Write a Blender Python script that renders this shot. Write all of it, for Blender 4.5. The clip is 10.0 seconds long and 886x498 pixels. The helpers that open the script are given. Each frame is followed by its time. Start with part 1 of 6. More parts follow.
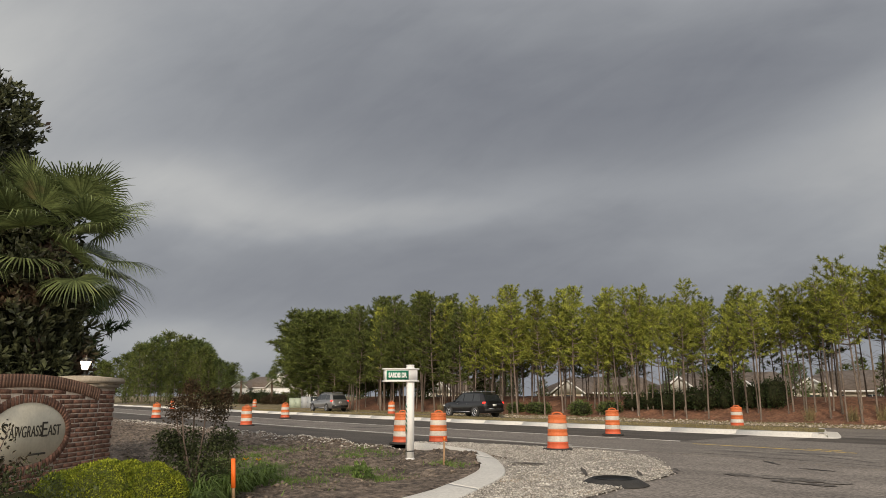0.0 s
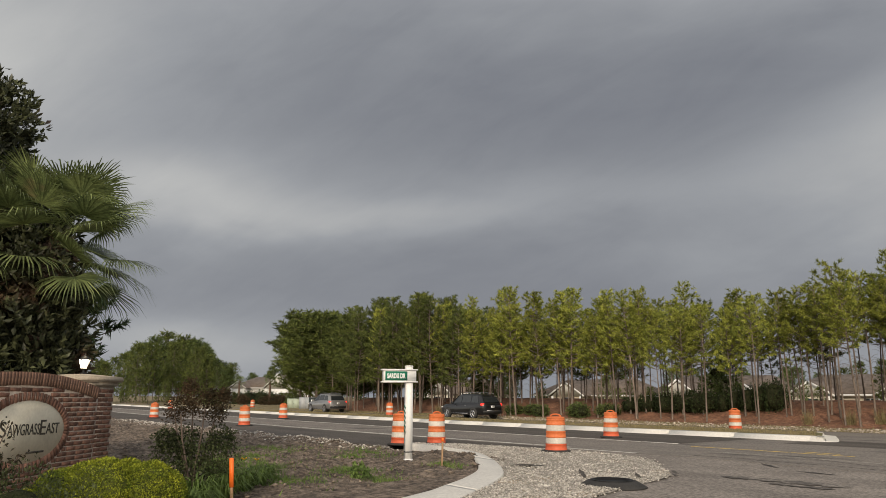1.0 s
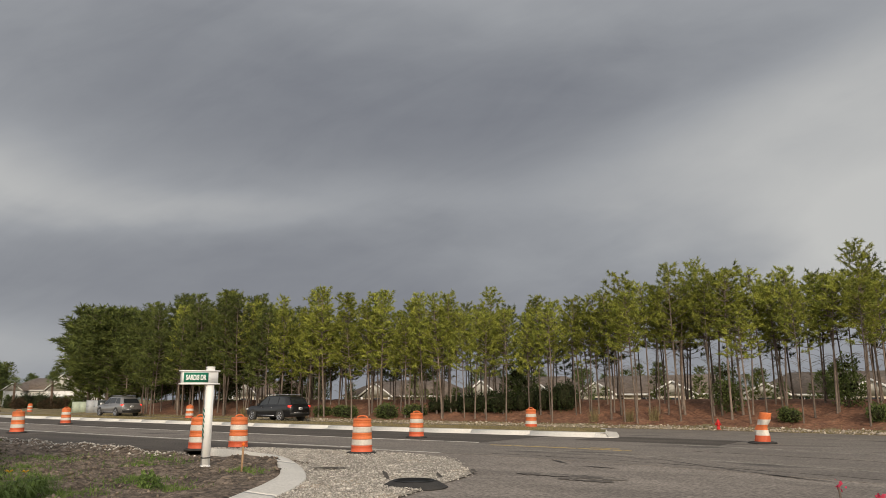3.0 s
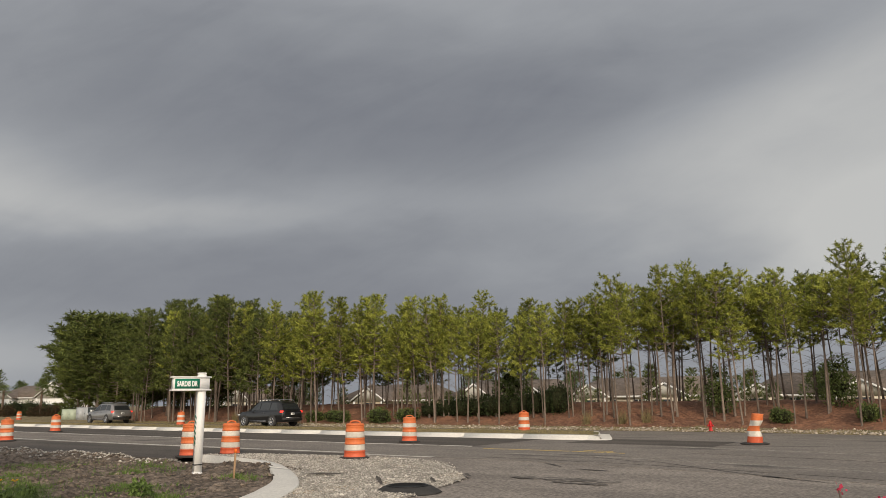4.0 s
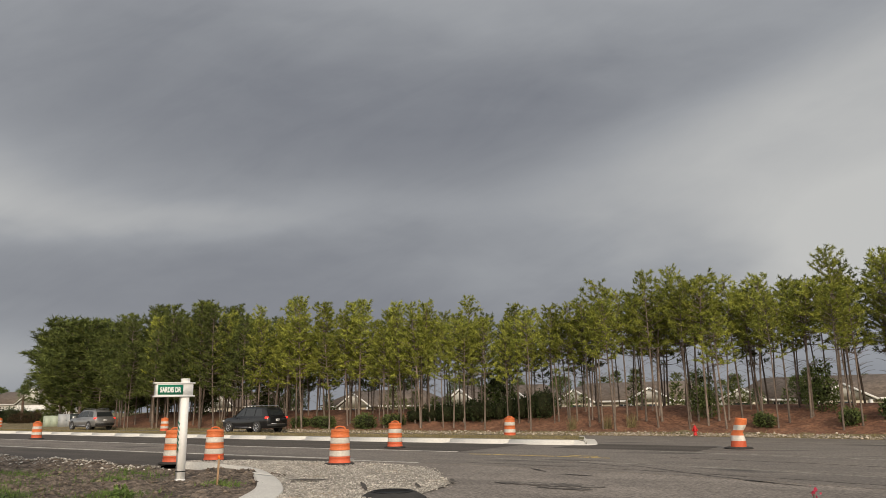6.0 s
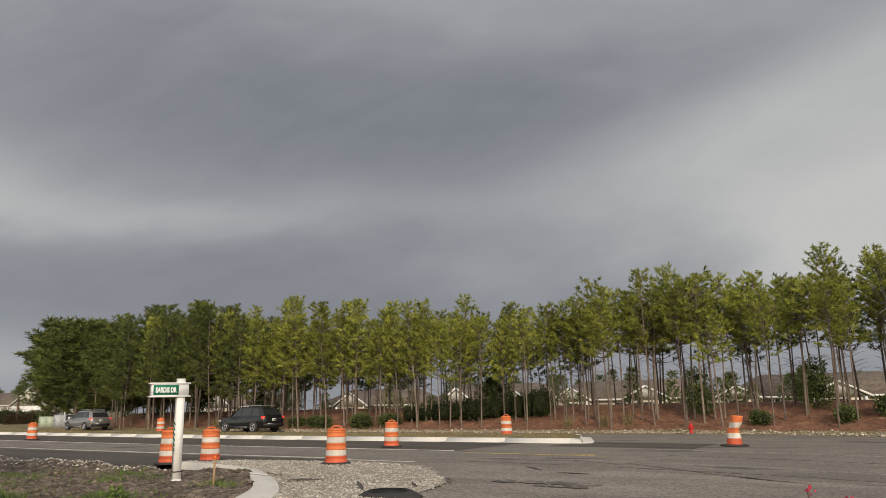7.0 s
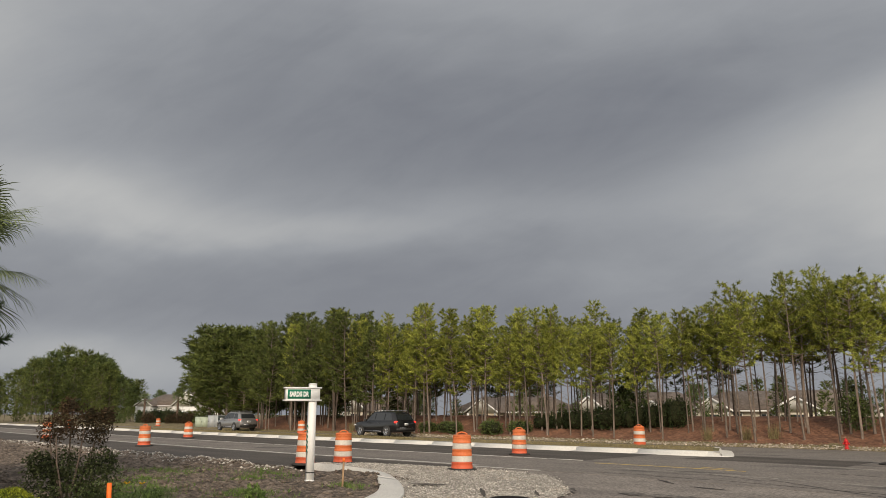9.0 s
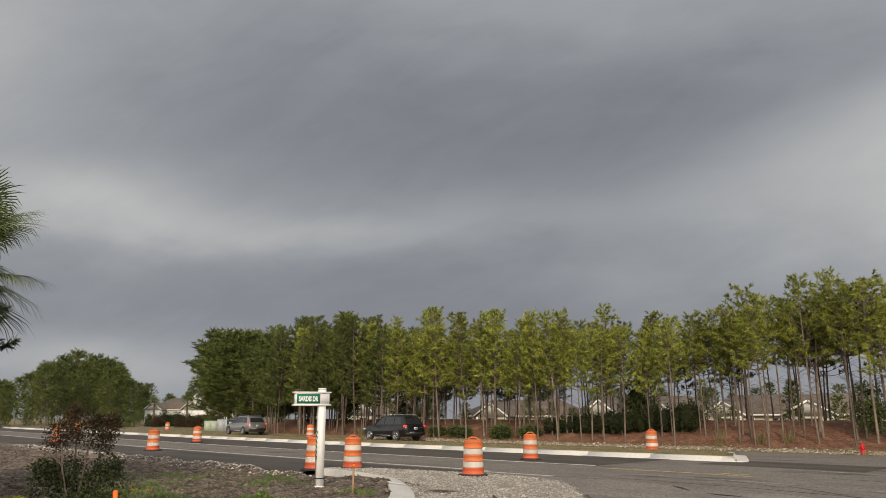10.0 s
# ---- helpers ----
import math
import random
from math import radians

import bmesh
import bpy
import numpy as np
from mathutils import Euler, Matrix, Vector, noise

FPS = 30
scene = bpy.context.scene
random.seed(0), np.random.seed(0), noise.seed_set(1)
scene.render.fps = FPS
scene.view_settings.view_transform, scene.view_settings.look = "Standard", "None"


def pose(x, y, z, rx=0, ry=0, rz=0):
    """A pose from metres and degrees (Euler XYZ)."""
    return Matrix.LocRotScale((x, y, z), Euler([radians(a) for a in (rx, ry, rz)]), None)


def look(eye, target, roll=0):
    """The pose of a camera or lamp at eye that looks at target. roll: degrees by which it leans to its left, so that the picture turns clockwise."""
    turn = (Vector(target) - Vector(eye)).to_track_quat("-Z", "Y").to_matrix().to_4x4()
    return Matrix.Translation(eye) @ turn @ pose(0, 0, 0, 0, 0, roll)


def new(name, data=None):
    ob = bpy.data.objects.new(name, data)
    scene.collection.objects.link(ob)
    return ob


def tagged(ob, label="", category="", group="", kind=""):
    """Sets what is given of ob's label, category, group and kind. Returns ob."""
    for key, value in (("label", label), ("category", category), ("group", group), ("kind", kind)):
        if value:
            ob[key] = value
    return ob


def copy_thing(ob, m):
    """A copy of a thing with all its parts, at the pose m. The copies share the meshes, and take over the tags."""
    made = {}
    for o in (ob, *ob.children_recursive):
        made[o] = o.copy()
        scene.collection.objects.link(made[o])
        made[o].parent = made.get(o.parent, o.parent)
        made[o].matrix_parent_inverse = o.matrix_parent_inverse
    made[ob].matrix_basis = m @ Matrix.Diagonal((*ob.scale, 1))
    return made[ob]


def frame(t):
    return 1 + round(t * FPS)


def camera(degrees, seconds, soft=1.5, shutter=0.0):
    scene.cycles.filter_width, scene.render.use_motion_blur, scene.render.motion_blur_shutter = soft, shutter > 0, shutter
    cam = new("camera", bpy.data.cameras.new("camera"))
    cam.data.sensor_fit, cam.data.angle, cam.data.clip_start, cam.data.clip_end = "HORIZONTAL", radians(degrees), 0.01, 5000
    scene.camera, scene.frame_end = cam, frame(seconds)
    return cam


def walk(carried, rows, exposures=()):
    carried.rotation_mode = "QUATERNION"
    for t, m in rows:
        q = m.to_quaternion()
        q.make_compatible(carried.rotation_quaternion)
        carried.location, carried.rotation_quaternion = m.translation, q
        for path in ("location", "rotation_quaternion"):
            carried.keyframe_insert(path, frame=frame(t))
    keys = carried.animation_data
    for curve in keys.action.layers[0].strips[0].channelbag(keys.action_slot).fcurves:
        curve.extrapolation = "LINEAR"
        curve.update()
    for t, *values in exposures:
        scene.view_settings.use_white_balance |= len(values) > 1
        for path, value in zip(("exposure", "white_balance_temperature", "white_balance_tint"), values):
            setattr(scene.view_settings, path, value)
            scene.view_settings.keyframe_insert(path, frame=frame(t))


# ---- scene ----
cam = camera(62.79, 10.0, soft=0.6)
PATH = [
    (0, (0.060, -0.146, 1.493), (-7.378, 6.235, 3.480), 0.05),
    (0.5, (0.069, -0.179, 1.487), (-7.584, 5.947, 3.464), 0.35),
    (1, (0.052, -0.155, 1.479), (-7.375, 6.234, 3.487), 0.40),
    (1.5, (0.021, -0.099, 1.496), (-6.504, 7.209, 3.501), -0.25),
    (2, (0.033, -0.057, 1.499), (-5.798, 7.821, 3.485), -0.17),
    (2.5, (0.024, -0.032, 1.496), (-5.580, 8.006, 3.494), 0.10),
    (4, (-0.028, -0.002, 1.507), (-5.482, 8.119, 3.583), -0.57),
    (4.5, (-0.001, 0.005, 1.502), (-5.349, 8.197, 3.574), -0.72),
    (5, (0.021, -0.001, 1.509), (-5.340, 8.170, 3.630), -0.75),
    (5.5, (-0.000, -0.000, 1.505), (-5.319, 8.191, 3.655), -0.66),
    (7, (0.004, 0.018, 1.507), (-5.243, 8.261, 3.636), -1.01),
    (7.5, (0.030, 0.006, 1.506), (-5.204, 8.244, 3.681), -1.12),
    (8, (0.091, 0.013, 1.514), (-5.362, 8.102, 3.713), -0.89),
    (8.5, (0.180, 0.086, 1.508), (-6.249, 7.417, 3.725), 0.18),
    (9, (0.189, 0.158, 1.516), (-6.452, 7.294, 3.747), 0.14),
    (9.5, (0.133, 0.210, 1.527), (-6.610, 7.258, 3.732), 0.23),
    (10, (-0.019, 0.295, 1.547), (-6.735, 7.346, 3.824), 0.13),
]
walk(cam, [(t, look(eye, target, roll)) for t, eye, target, roll in PATH])

# ---------------------------------------------------------------- sky and light
EXPOSURE = 0.0
scene.view_settings.exposure = EXPOSURE


class Nodes:
    """A short way to write node trees."""

    def __init__(self, tree):
        self.tree = tree
        tree.nodes.clear()

    def node(self, kind):
        return self.tree.nodes.new(kind)

    def link(self, a, b):
        self.tree.links.new(a, b)

    def put(self, socket, value):
        if hasattr(value, "links"):
            self.link(value, socket)
        else:
            socket.default_value = value

    def math(self, op, a, b=0.0, c=0.0, clamp=False):
        n = self.node("ShaderNodeMath")
        n.operation, n.use_clamp = op, clamp
        for s, v in zip(n.inputs, (a, b, c)):
            self.put(s, v)
        return n.outputs[0]

    def vmath(self, op, a, b=(0, 0, 0)):
        n = self.node("ShaderNodeVectorMath")
        n.operation = op
        self.put(n.inputs[0], a)
        self.put(n.inputs[1], b)
        return n.outputs["Value"] if op == "DOT_PRODUCT" else n.outputs[0]

    def mix(self, fac, a, b, mode="MIX"):
        n = self.node("ShaderNodeMix")
        n.data_type, n.blend_type = "RGBA", mode
        n.clamp_factor = True
        self.put(n.inputs[0], fac)
        self.put(n.inputs[6], a)
        self.put(n.inputs[7], b)
        return n.outputs[2]

    def noise(self, vec, scale, detail=4.0, rough=0.55, distort=0.0):
        n = self.node("ShaderNodeTexNoise")
        self.put(n.inputs["Vector"], vec)
        n.inputs["Scale"].default_value = scale
        n.inputs["Detail"].default_value = detail
        n.inputs["Roughness"].default_value = rough
        n.inputs["Distortion"].default_value = distort
        return n.outputs[0]

    def step(self, v, lo, hi, a=0.0, b=1.0):
        n = self.node("ShaderNodeMapRange")
        n.interpolation_type = "SMOOTHSTEP"
        self.put(n.inputs[0], v)
        for s, k in zip(n.inputs[1:5], (lo, hi, a, b)):
            s.default_value = k
        return n.outputs[0]


SUN_DIRECTION = Vector((0.62, -0.68, 0.38)).normalized()  # towards the sun, behind thin cloud

world = bpy.data.worlds.new("sky")
scene.world = world
world.use_nodes = True
N = Nodes(world.node_tree)
way = N.node("ShaderNodeTexCoord").outputs["Generated"]
nishita = N.node("ShaderNodeTexSky")
nishita.sky_type, nishita.sun_disc = "NISHITA", False
nishita.sun_elevation = math.asin(SUN_DIRECTION.z)
nishita.sun_rotation = math.atan2(SUN_DIRECTION.x, SUN_DIRECTION.y)
# the storm front: laid out on a plane that faces it
right, upward, ahead = (0.837, 0.550, -0.011), (0.126, -0.172, 0.977), (-0.532, 0.819, 0.213)
depth = N.math("MAXIMUM", N.vmath("DOT_PRODUCT", way, ahead), 0.12)
p = N.math("DIVIDE", N.vmath("DOT_PRODUCT", way, right), depth)
q = N.math("DIVIDE", N.vmath("DOT_PRODUCT", way, upward), depth)
flat = N.node("ShaderNodeCombineXYZ")
N.link(p, flat.inputs[0])
N.link(N.math("MULTIPLY", q, 2.6), flat.inputs[1])
soft = N.noise(flat.outputs[0], 1.6, 4.0, 0.5, 0.3)
fine = N.noise(flat.outputs[0], 5.5, 5.0, 0.55, 0.4)
wob = N.math("ADD", N.math("MULTIPLY", N.math("SUBTRACT", soft, 0.5), 0.16), N.math("MULTIPLY", N.math("SUBTRACT", fine, 0.5), 0.03))
pw, qw = N.math("ADD", p, wob), N.math("ADD", q, wob)


def blob(px, py, sx, sy, tilt=0.0):
    """A soft oval on the plane of the storm front."""
    dx, dy = N.math("SUBTRACT", pw, px), N.math("SUBTRACT", qw, py)
    c, s = math.cos(tilt), math.sin(tilt)
    u = N.math("DIVIDE", N.math("ADD", N.math("MULTIPLY", dx, c), N.math("MULTIPLY", dy, s)), sx)
    v = N.math("DIVIDE", N.math("SUBTRACT", N.math("MULTIPLY", dy, c), N.math("MULTIPLY", dx, s)), sy)
    r = N.math("ADD", N.math("MULTIPLY", u, u), N.math("MULTIPLY", v, v))
    return N.math("POWER", 2.718, N.math("MULTIPLY", r, -1.0))


tone = 0.285
for px, py, sx, sy, tilt, gain in (
    (-0.15, 0.19, 0.45, 0.10, 0.08, -0.065),   # dark belly of the cloud
    (-0.72, 0.12, 0.24, 0.060, -0.10, 0.185),   # pale gap under it
    (-0.34, 0.06, 0.33, 0.032, -0.03, 0.105),
    (0.66, 0.01, 0.26, 0.10, 0.2, 0.24),       # clearing low down
    (-0.10, -0.07, 0.50, 0.07, 0.0, -0.060),   # blue-grey rain
    (-1.15, 0.36, 0.33, 0.17, 0.0, 0.20),
    (-0.40, 0.32, 0.17, 0.10, 0.0, -0.045),    # heavier cloud above the gap
    (0.45, 0.33, 0.30, 0.12, 0.0, 0.055),
    (-0.78, -0.16, 0.33, 0.04, 0.0, 0.13),
    (-0.1, 0.40, 0.9, 0.08, 0.0, 0.06),
):
    tone = N.math("ADD", tone, N.math("MULTIPLY", blob(px, py, sx, sy, tilt), gain))
# the slanting lower edge of the cloud bank, pale beneath it and dark above
lift = N.math("SUBTRACT", qw, N.math("ADD", N.math("MULTIPLY", pw, 0.42), 0.045))
under = N.math("MULTIPLY", N.step(lift, -0.06, 0.05, 1.0, 0.0), N.step(pw, -0.18, 0.42))
under = N.math("MULTIPLY", under, N.step(qw, -0.10, 0.06))
tone = N.math("ADD", tone, N.math("MULTIPLY", under, 0.155))
brow = N.math("MULTIPLY", N.math("SUBTRACT", lift, 0.10), 14.0)
brow = N.math("POWER", 2.718, N.math("MULTIPLY", N.math("MULTIPLY", brow, brow), -1.0))
tone = N.math("SUBTRACT", tone, N.math("MULTIPLY", N.math("MULTIPLY", brow, N.step(pw, -0.5, 0.1)), 0.030))
slant = N.node("ShaderNodeCombineXYZ")
N.link(N.math("ADD", N.math("MULTIPLY", p, 0.93), N.math("MULTIPLY", q, 0.36)), slant.inputs[0])
N.link(N.math("MULTIPLY", N.math("SUBTRACT", N.math("MULTIPLY", q, 0.93), N.math("MULTIPLY", p, 0.36)), 3.2), slant.inputs[1])
wisp = N.noise(slant.outputs[0], 3.4, 6.0, 0.6, 0.5)
tone = N.math("ADD", tone, N.math("MULTIPLY", N.math("SUBTRACT", soft, 0.5), 0.10))
tone = N.math("ADD", tone, N.math("MULTIPLY", N.math("SUBTRACT", wisp, 0.5), 0.085))
tone = N.math("ADD", tone, N.math("MULTIPLY", N.math("SUBTRACT", fine, 0.5), 0.05))
tint = N.node("ShaderNodeValToRGB")
tint.color_ramp.elements[0].position, tint.color_ramp.elements[0].color = 0.19, (0.186, 0.197, 0.226, 1)
tint.color_ramp.elements[1].position, tint.color_ramp.elements[1].color = 0.52, (0.53, 0.532, 0.522, 1)
mid = tint.color_ramp.elements.new(0.33)
mid.color = (0.321, 0.334, 0.356, 1)
N.link(tone, tint.inputs[0])
# overhead and behind, the cloud is thinner and far brighter
facing = N.vmath("DOT_PRODUCT", way, ahead)
open_sky = N.mix(N.noise(way, 2.0, 4.0), (0.60, 0.555, 0.49, 1), (0.92, 0.85, 0.745, 1))
open_sky = N.mix(0.06, open_sky, nishita.outputs[0])
sky = N.mix(N.step(facing, 0.05, 0.52), open_sky, tint.outputs[0])
bg = N.node("ShaderNodeBackground")
N.link(sky, bg.inputs[0])
bg.inputs[1].default_value = 1.0
N.link(bg.outputs[0], N.node("ShaderNodeOutputWorld").inputs[0])

sun = new("sun", bpy.data.lights.new("sun", "SUN"))
sun.data.energy, sun.data.angle, sun.data.color = 2.3, radians(10), (1.0, 0.84, 0.64)
sun.matrix_world = look(tuple(SUN_DIRECTION * 60), (0, 0, 0))

# ---------------------------------------------------------------- materials
def material(name, light, dark, scale=6.0, rough=0.85, bump=0.0, bump_scale=60.0, metal=0.0, random_tone=0.0,
             spots=None, spot_scale=2.0, spot_edge=(0.55, 0.65), translucent=0.0, stretch=(1, 1, 1), island=0.0, clear=0.0, specular=0.35, relief=0.02, grain=0.0, grain_scale=16.0):
    """A surface of two tones at two scales, with optional stains, relief and variation from piece to piece."""
    m = bpy.data.materials.new(name)
    m.use_nodes = True
    n = Nodes(m.node_tree)
    vec = plain = n.node("ShaderNodeTexCoord").outputs["Object"]
    if stretch != (1, 1, 1):
        vec = n.vmath("MULTIPLY", vec, stretch)
    big = n.noise(vec, scale, 4.0)
    small = n.noise(vec, scale * 9.0, 3.0)
    both = n.math("ADD", n.math("MULTIPLY", big, 0.6), n.math("MULTIPLY", small, 0.4))
    col = n.mix(n.step(both, 0.36, 0.64), (*dark, 1), (*light, 1))
    if spots:
        col = n.mix(n.step(n.noise(vec, spot_scale, 5.0, 0.6), *spot_edge), col, (*spots, 1))
    if grain:
        k = n.step(n.noise(plain, grain_scale, 5.0, 0.7), 0.32, 0.68, 1 - grain, 1 + grain)
        col = n.mix(1.0, col, n.vmath("MULTIPLY", (1, 1, 1), k), "MULTIPLY")
    if random_tone:
        r = n.node("ShaderNodeObjectInfo").outputs["Random"]
        k = n.math("ADD", n.math("MULTIPLY", r, 2 * random_tone), 1 - random_tone)
        col = n.mix(1.0, col, n.vmath("MULTIPLY", (1, 1, 1), k), "MULTIPLY")
    if island:
        r = n.node("ShaderNodeNewGeometry").outputs["Random Per Island"]
        k = n.math("ADD", n.math("MULTIPLY", r, 2 * island), 1 - island)
        col = n.mix(1.0, col, n.vmath("MULTIPLY", (1, 1, 1), k), "MULTIPLY")
    b = n.node("ShaderNodeBsdfPrincipled")
    n.link(col, b.inputs["Base Color"])
    b.inputs["Metallic"].default_value = metal
    b.inputs["Specular IOR Level"].default_value = specular
    b.inputs["Coat Weight"].default_value = clear
    b.inputs["Coat Roughness"].default_value = 0.08
    n.link(n.math("ADD", n.math("MULTIPLY", small, 0.2), rough - 0.1, clamp=True), b.inputs["Roughness"])
    if bump:
        bp = n.node("ShaderNodeBump")
        bp.inputs["Strength"].default_value = bump
        bp.inputs["Distance"].default_value = relief
        n.link(n.noise(vec, bump_scale, 4.0, 0.65), bp.inputs["Height"])
        n.link(bp.outputs[0], b.inputs["Normal"])
    shader = b.outputs[0]
    if translucent:
        t = n.node("ShaderNodeBsdfTranslucent")
        n.link(col, t.inputs[0])
        mx = n.node("ShaderNodeMixShader")
        mx.inputs[0].default_value = translucent
        n.link(shader, mx.inputs[1])
        n.link(t.outputs[0], mx.inputs[2])
        shader = mx.outputs[0]
    n.link(shader, n.node("ShaderNodeOutputMaterial").inputs[0])
    return m


def glass(name, tint, rough=0.03):
    m = material(name, tint, tint, rough=rough + 0.1, specular=0.5, clear=0.15)
    return m


def glowing(name, colour, strength):
    m = bpy.data.materials.new(name)
    m.use_nodes = True
    b = m.node_tree.nodes["Principled BSDF"]
    b.inputs["Base Color"].default_value = (*colour, 1)
    b.inputs["Emission Color"].default_value = (*colour, 1)
    b.inputs["Emission Strength"].default_value = strength
    return m


ASPHALT_OLD = material("worn_asphalt", (0.25, 0.222, 0.195), (0.165, 0.148, 0.133), 0.5, 0.85, 0.6, 40, spots=(0.10, 0.092, 0.084), spot_scale=0.5, spot_edge=(0.54, 0.68), stretch=(0.35, 1, 1), specular=0.3, grain=0.38, grain_scale=12)
ASPHALT_NEW = material("fresh_asphalt", (0.112, 0.098, 0.085), (0.072, 0.063, 0.056), 0.9, 0.8, 0.5, 80, spots=(0.145, 0.13, 0.114), spot_scale=0.5, spot_edge=(0.6, 0.8), stretch=(0.25, 1, 1), specular=0.3, grain=0.3, grain_scale=12)
ASPHALT_SIDE = material("coarse_asphalt", (0.285, 0.252, 0.222), (0.185, 0.164, 0.146), 0.6, 0.88, 0.6, 40, spots=(0.12, 0.108, 0.097), spot_scale=0.45, spot_edge=(0.60, 0.76), stretch=(0.5, 1, 1), specular=0.3, grain=0.45, grain_scale=14)
PAINT_WHITE = material("road_paint_white", (0.62, 0.61, 0.58), (0.36, 0.35, 0.33), 3, 0.7, spots=(0.16, 0.15, 0.14), spot_scale=5)
PAINT_WORN = material("worn_paint_white", (0.36, 0.34, 0.31), (0.24, 0.225, 0.205), 3, 0.8, spots=(0.17, 0.158, 0.145), spot_scale=4, spot_edge=(0.45, 0.6))
TAR = material("old_tar", (0.075, 0.068, 0.062), (0.045, 0.041, 0.038), 3, 0.8, spots=(0.17, 0.15, 0.134), spot_scale=2.2, spot_edge=(0.54, 0.62))
SMEAR = material("tyre_smear", (0.135, 0.12, 0.107), (0.085, 0.076, 0.068), 1.2, 0.85, spots=(0.23, 0.205, 0.18), spot_scale=2.5, spot_edge=(0.50, 0.60), grain=0.4, grain_scale=14)
PAINT_YELLOW = material("road_paint_yellow", (0.55, 0.40, 0.12), (0.34, 0.26, 0.11), 3, 0.7, spots=(0.15, 0.14, 0.12), spot_scale=5)
CONCRETE = material("pale_concrete", (0.68, 0.66, 0.615), (0.62, 0.60, 0.56), 1.2, 0.9, 0.25, 80, spots=(0.55, 0.525, 0.49), spot_scale=2.6, spot_edge=(0.64, 0.85), grain=0.1, grain_scale=20)
DIRT = material("bare_sandy_dirt", (0.235, 0.188, 0.148), (0.088, 0.068, 0.054), 1.6, 0.95, 1.0, 9, relief=0.12, spots=(0.30, 0.26, 0.215), spot_scale=1.1, spot_edge=(0.60, 0.76), grain=0.6, grain_scale=7)
STRAW = material("pine_straw", (0.27, 0.135, 0.082), (0.15, 0.074, 0.047), 0.9, 0.95, 0.9, 20, spots=(0.34, 0.215, 0.145), spot_scale=1.7, spot_edge=(0.58, 0.75), grain=0.4, grain_scale=6)
GRASS_GROUND = material("dry_turf", (0.27, 0.215, 0.12), (0.17, 0.14, 0.075), 0.9, 0.95, 0.8, 20, spots=(0.14, 0.13, 0.06), spot_scale=0.7, grain=0.35, grain_scale=8)
GRASS_BLADE = material("grass_blade", (0.31, 0.255, 0.135), (0.19, 0.165, 0.075), 1.0, 0.8, translucent=0.25, island=0.35)
WEED_BLADE = material("green_blade", (0.17, 0.25, 0.06), (0.085, 0.135, 0.036), 1.5, 0.7, translucent=0.3, island=0.35)
GRAVEL_BED = material("gravel_bed", (0.42, 0.385, 0.335), (0.27, 0.245, 0.215), 3.0, 0.95, 1.0, 30, spots=(0.48, 0.40, 0.31), spot_scale=0.7, grain=0.45, grain_scale=18)
STONE = material("gravel_stone", (0.52, 0.49, 0.445), (0.31, 0.29, 0.26), 3.0, 0.9, island=0.5)
ROCK = material("pale_rock", (0.55, 0.48, 0.40), (0.34, 0.29, 0.24), 3.0, 0.9, 0.4, 20, island=0.4)
CLOD = material("dirt_clod", (0.24, 0.195, 0.155), (0.11, 0.087, 0.07), 3.0, 0.95, island=0.4)
BARK = material("pine_bark", (0.235, 0.188, 0.155), (0.105, 0.083, 0.068), 3.0, 0.95, 0.8, 14, stretch=(1, 1, 0.25), random_tone=0.3)
NEEDLE = material("pine_needles", (0.36, 0.375, 0.070), (0.11, 0.14, 0.032), 1.5, 0.75, translucent=0.14, random_tone=0.3, island=0.4, specular=0.12)
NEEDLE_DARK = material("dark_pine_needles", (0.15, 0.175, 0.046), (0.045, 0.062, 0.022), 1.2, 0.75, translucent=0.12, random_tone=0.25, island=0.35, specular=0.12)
LEAF_DARK = material("magnolia_leaves", (0.085, 0.095, 0.046), (0.036, 0.042, 0.024), 1.2, 0.45, translucent=0.2, island=0.5, spots=(0.13, 0.075, 0.052), spot_scale=0.8, spot_edge=(0.52, 0.68))
LEAF_CEDAR = material("cedar_sprays", (0.085, 0.13, 0.05), (0.035, 0.058, 0.026), 1.0, 0.6, translucent=0.25, island=0.4)
PALM_LEAF = material("palm_frond", (0.22, 0.265, 0.10), (0.085, 0.115, 0.048), 2.0, 0.45, translucent=0.3, island=0.4, spots=(0.24, 0.18, 0.10), spot_scale=1.1, spot_edge=(0.64, 0.78))
PALM_TRUNK = material("palm_trunk", (0.20, 0.145, 0.11), (0.10, 0.07, 0.055), 3.0, 0.95, 0.6, 20)
PALM_BOOT = material("palm_boot", (0.30, 0.22, 0.17), (0.16, 0.11, 0.085), 4.0, 0.9, 0.5, 20, random_tone=0.25)
# the two leaf tones also paint sunlit and shaded patches on the hedge
HEDGE_GOLD = material("golden_hedge_leaves", (0.36, 0.385, 0.036), (0.07, 0.108, 0.018), 1.1, 0.6, translucent=0.22, island=0.5, specular=0.15)
# inner shade of hedges and shrubs, put into the colour of their cores
HEDGE_SHADE = material("hedge_interior", (0.10, 0.115, 0.022), (0.045, 0.055, 0.014), 3.0, 0.9)
SHRUB_SHADE = material("shrub_interior", (0.035, 0.038, 0.018), (0.016, 0.018, 0.01), 3.0, 0.95, specular=0.1)
BUSH_LEAF = material("bush_leaves", (0.14, 0.18, 0.05), (0.055, 0.08, 0.025), 1.0, 0.6, translucent=0.25, island=0.4)
BUSH_DARK = material("dark_bush_leaves", (0.05, 0.07, 0.024), (0.02, 0.03, 0.012), 1.0, 0.7, translucent=0.2, island=0.4, specular=0.2)
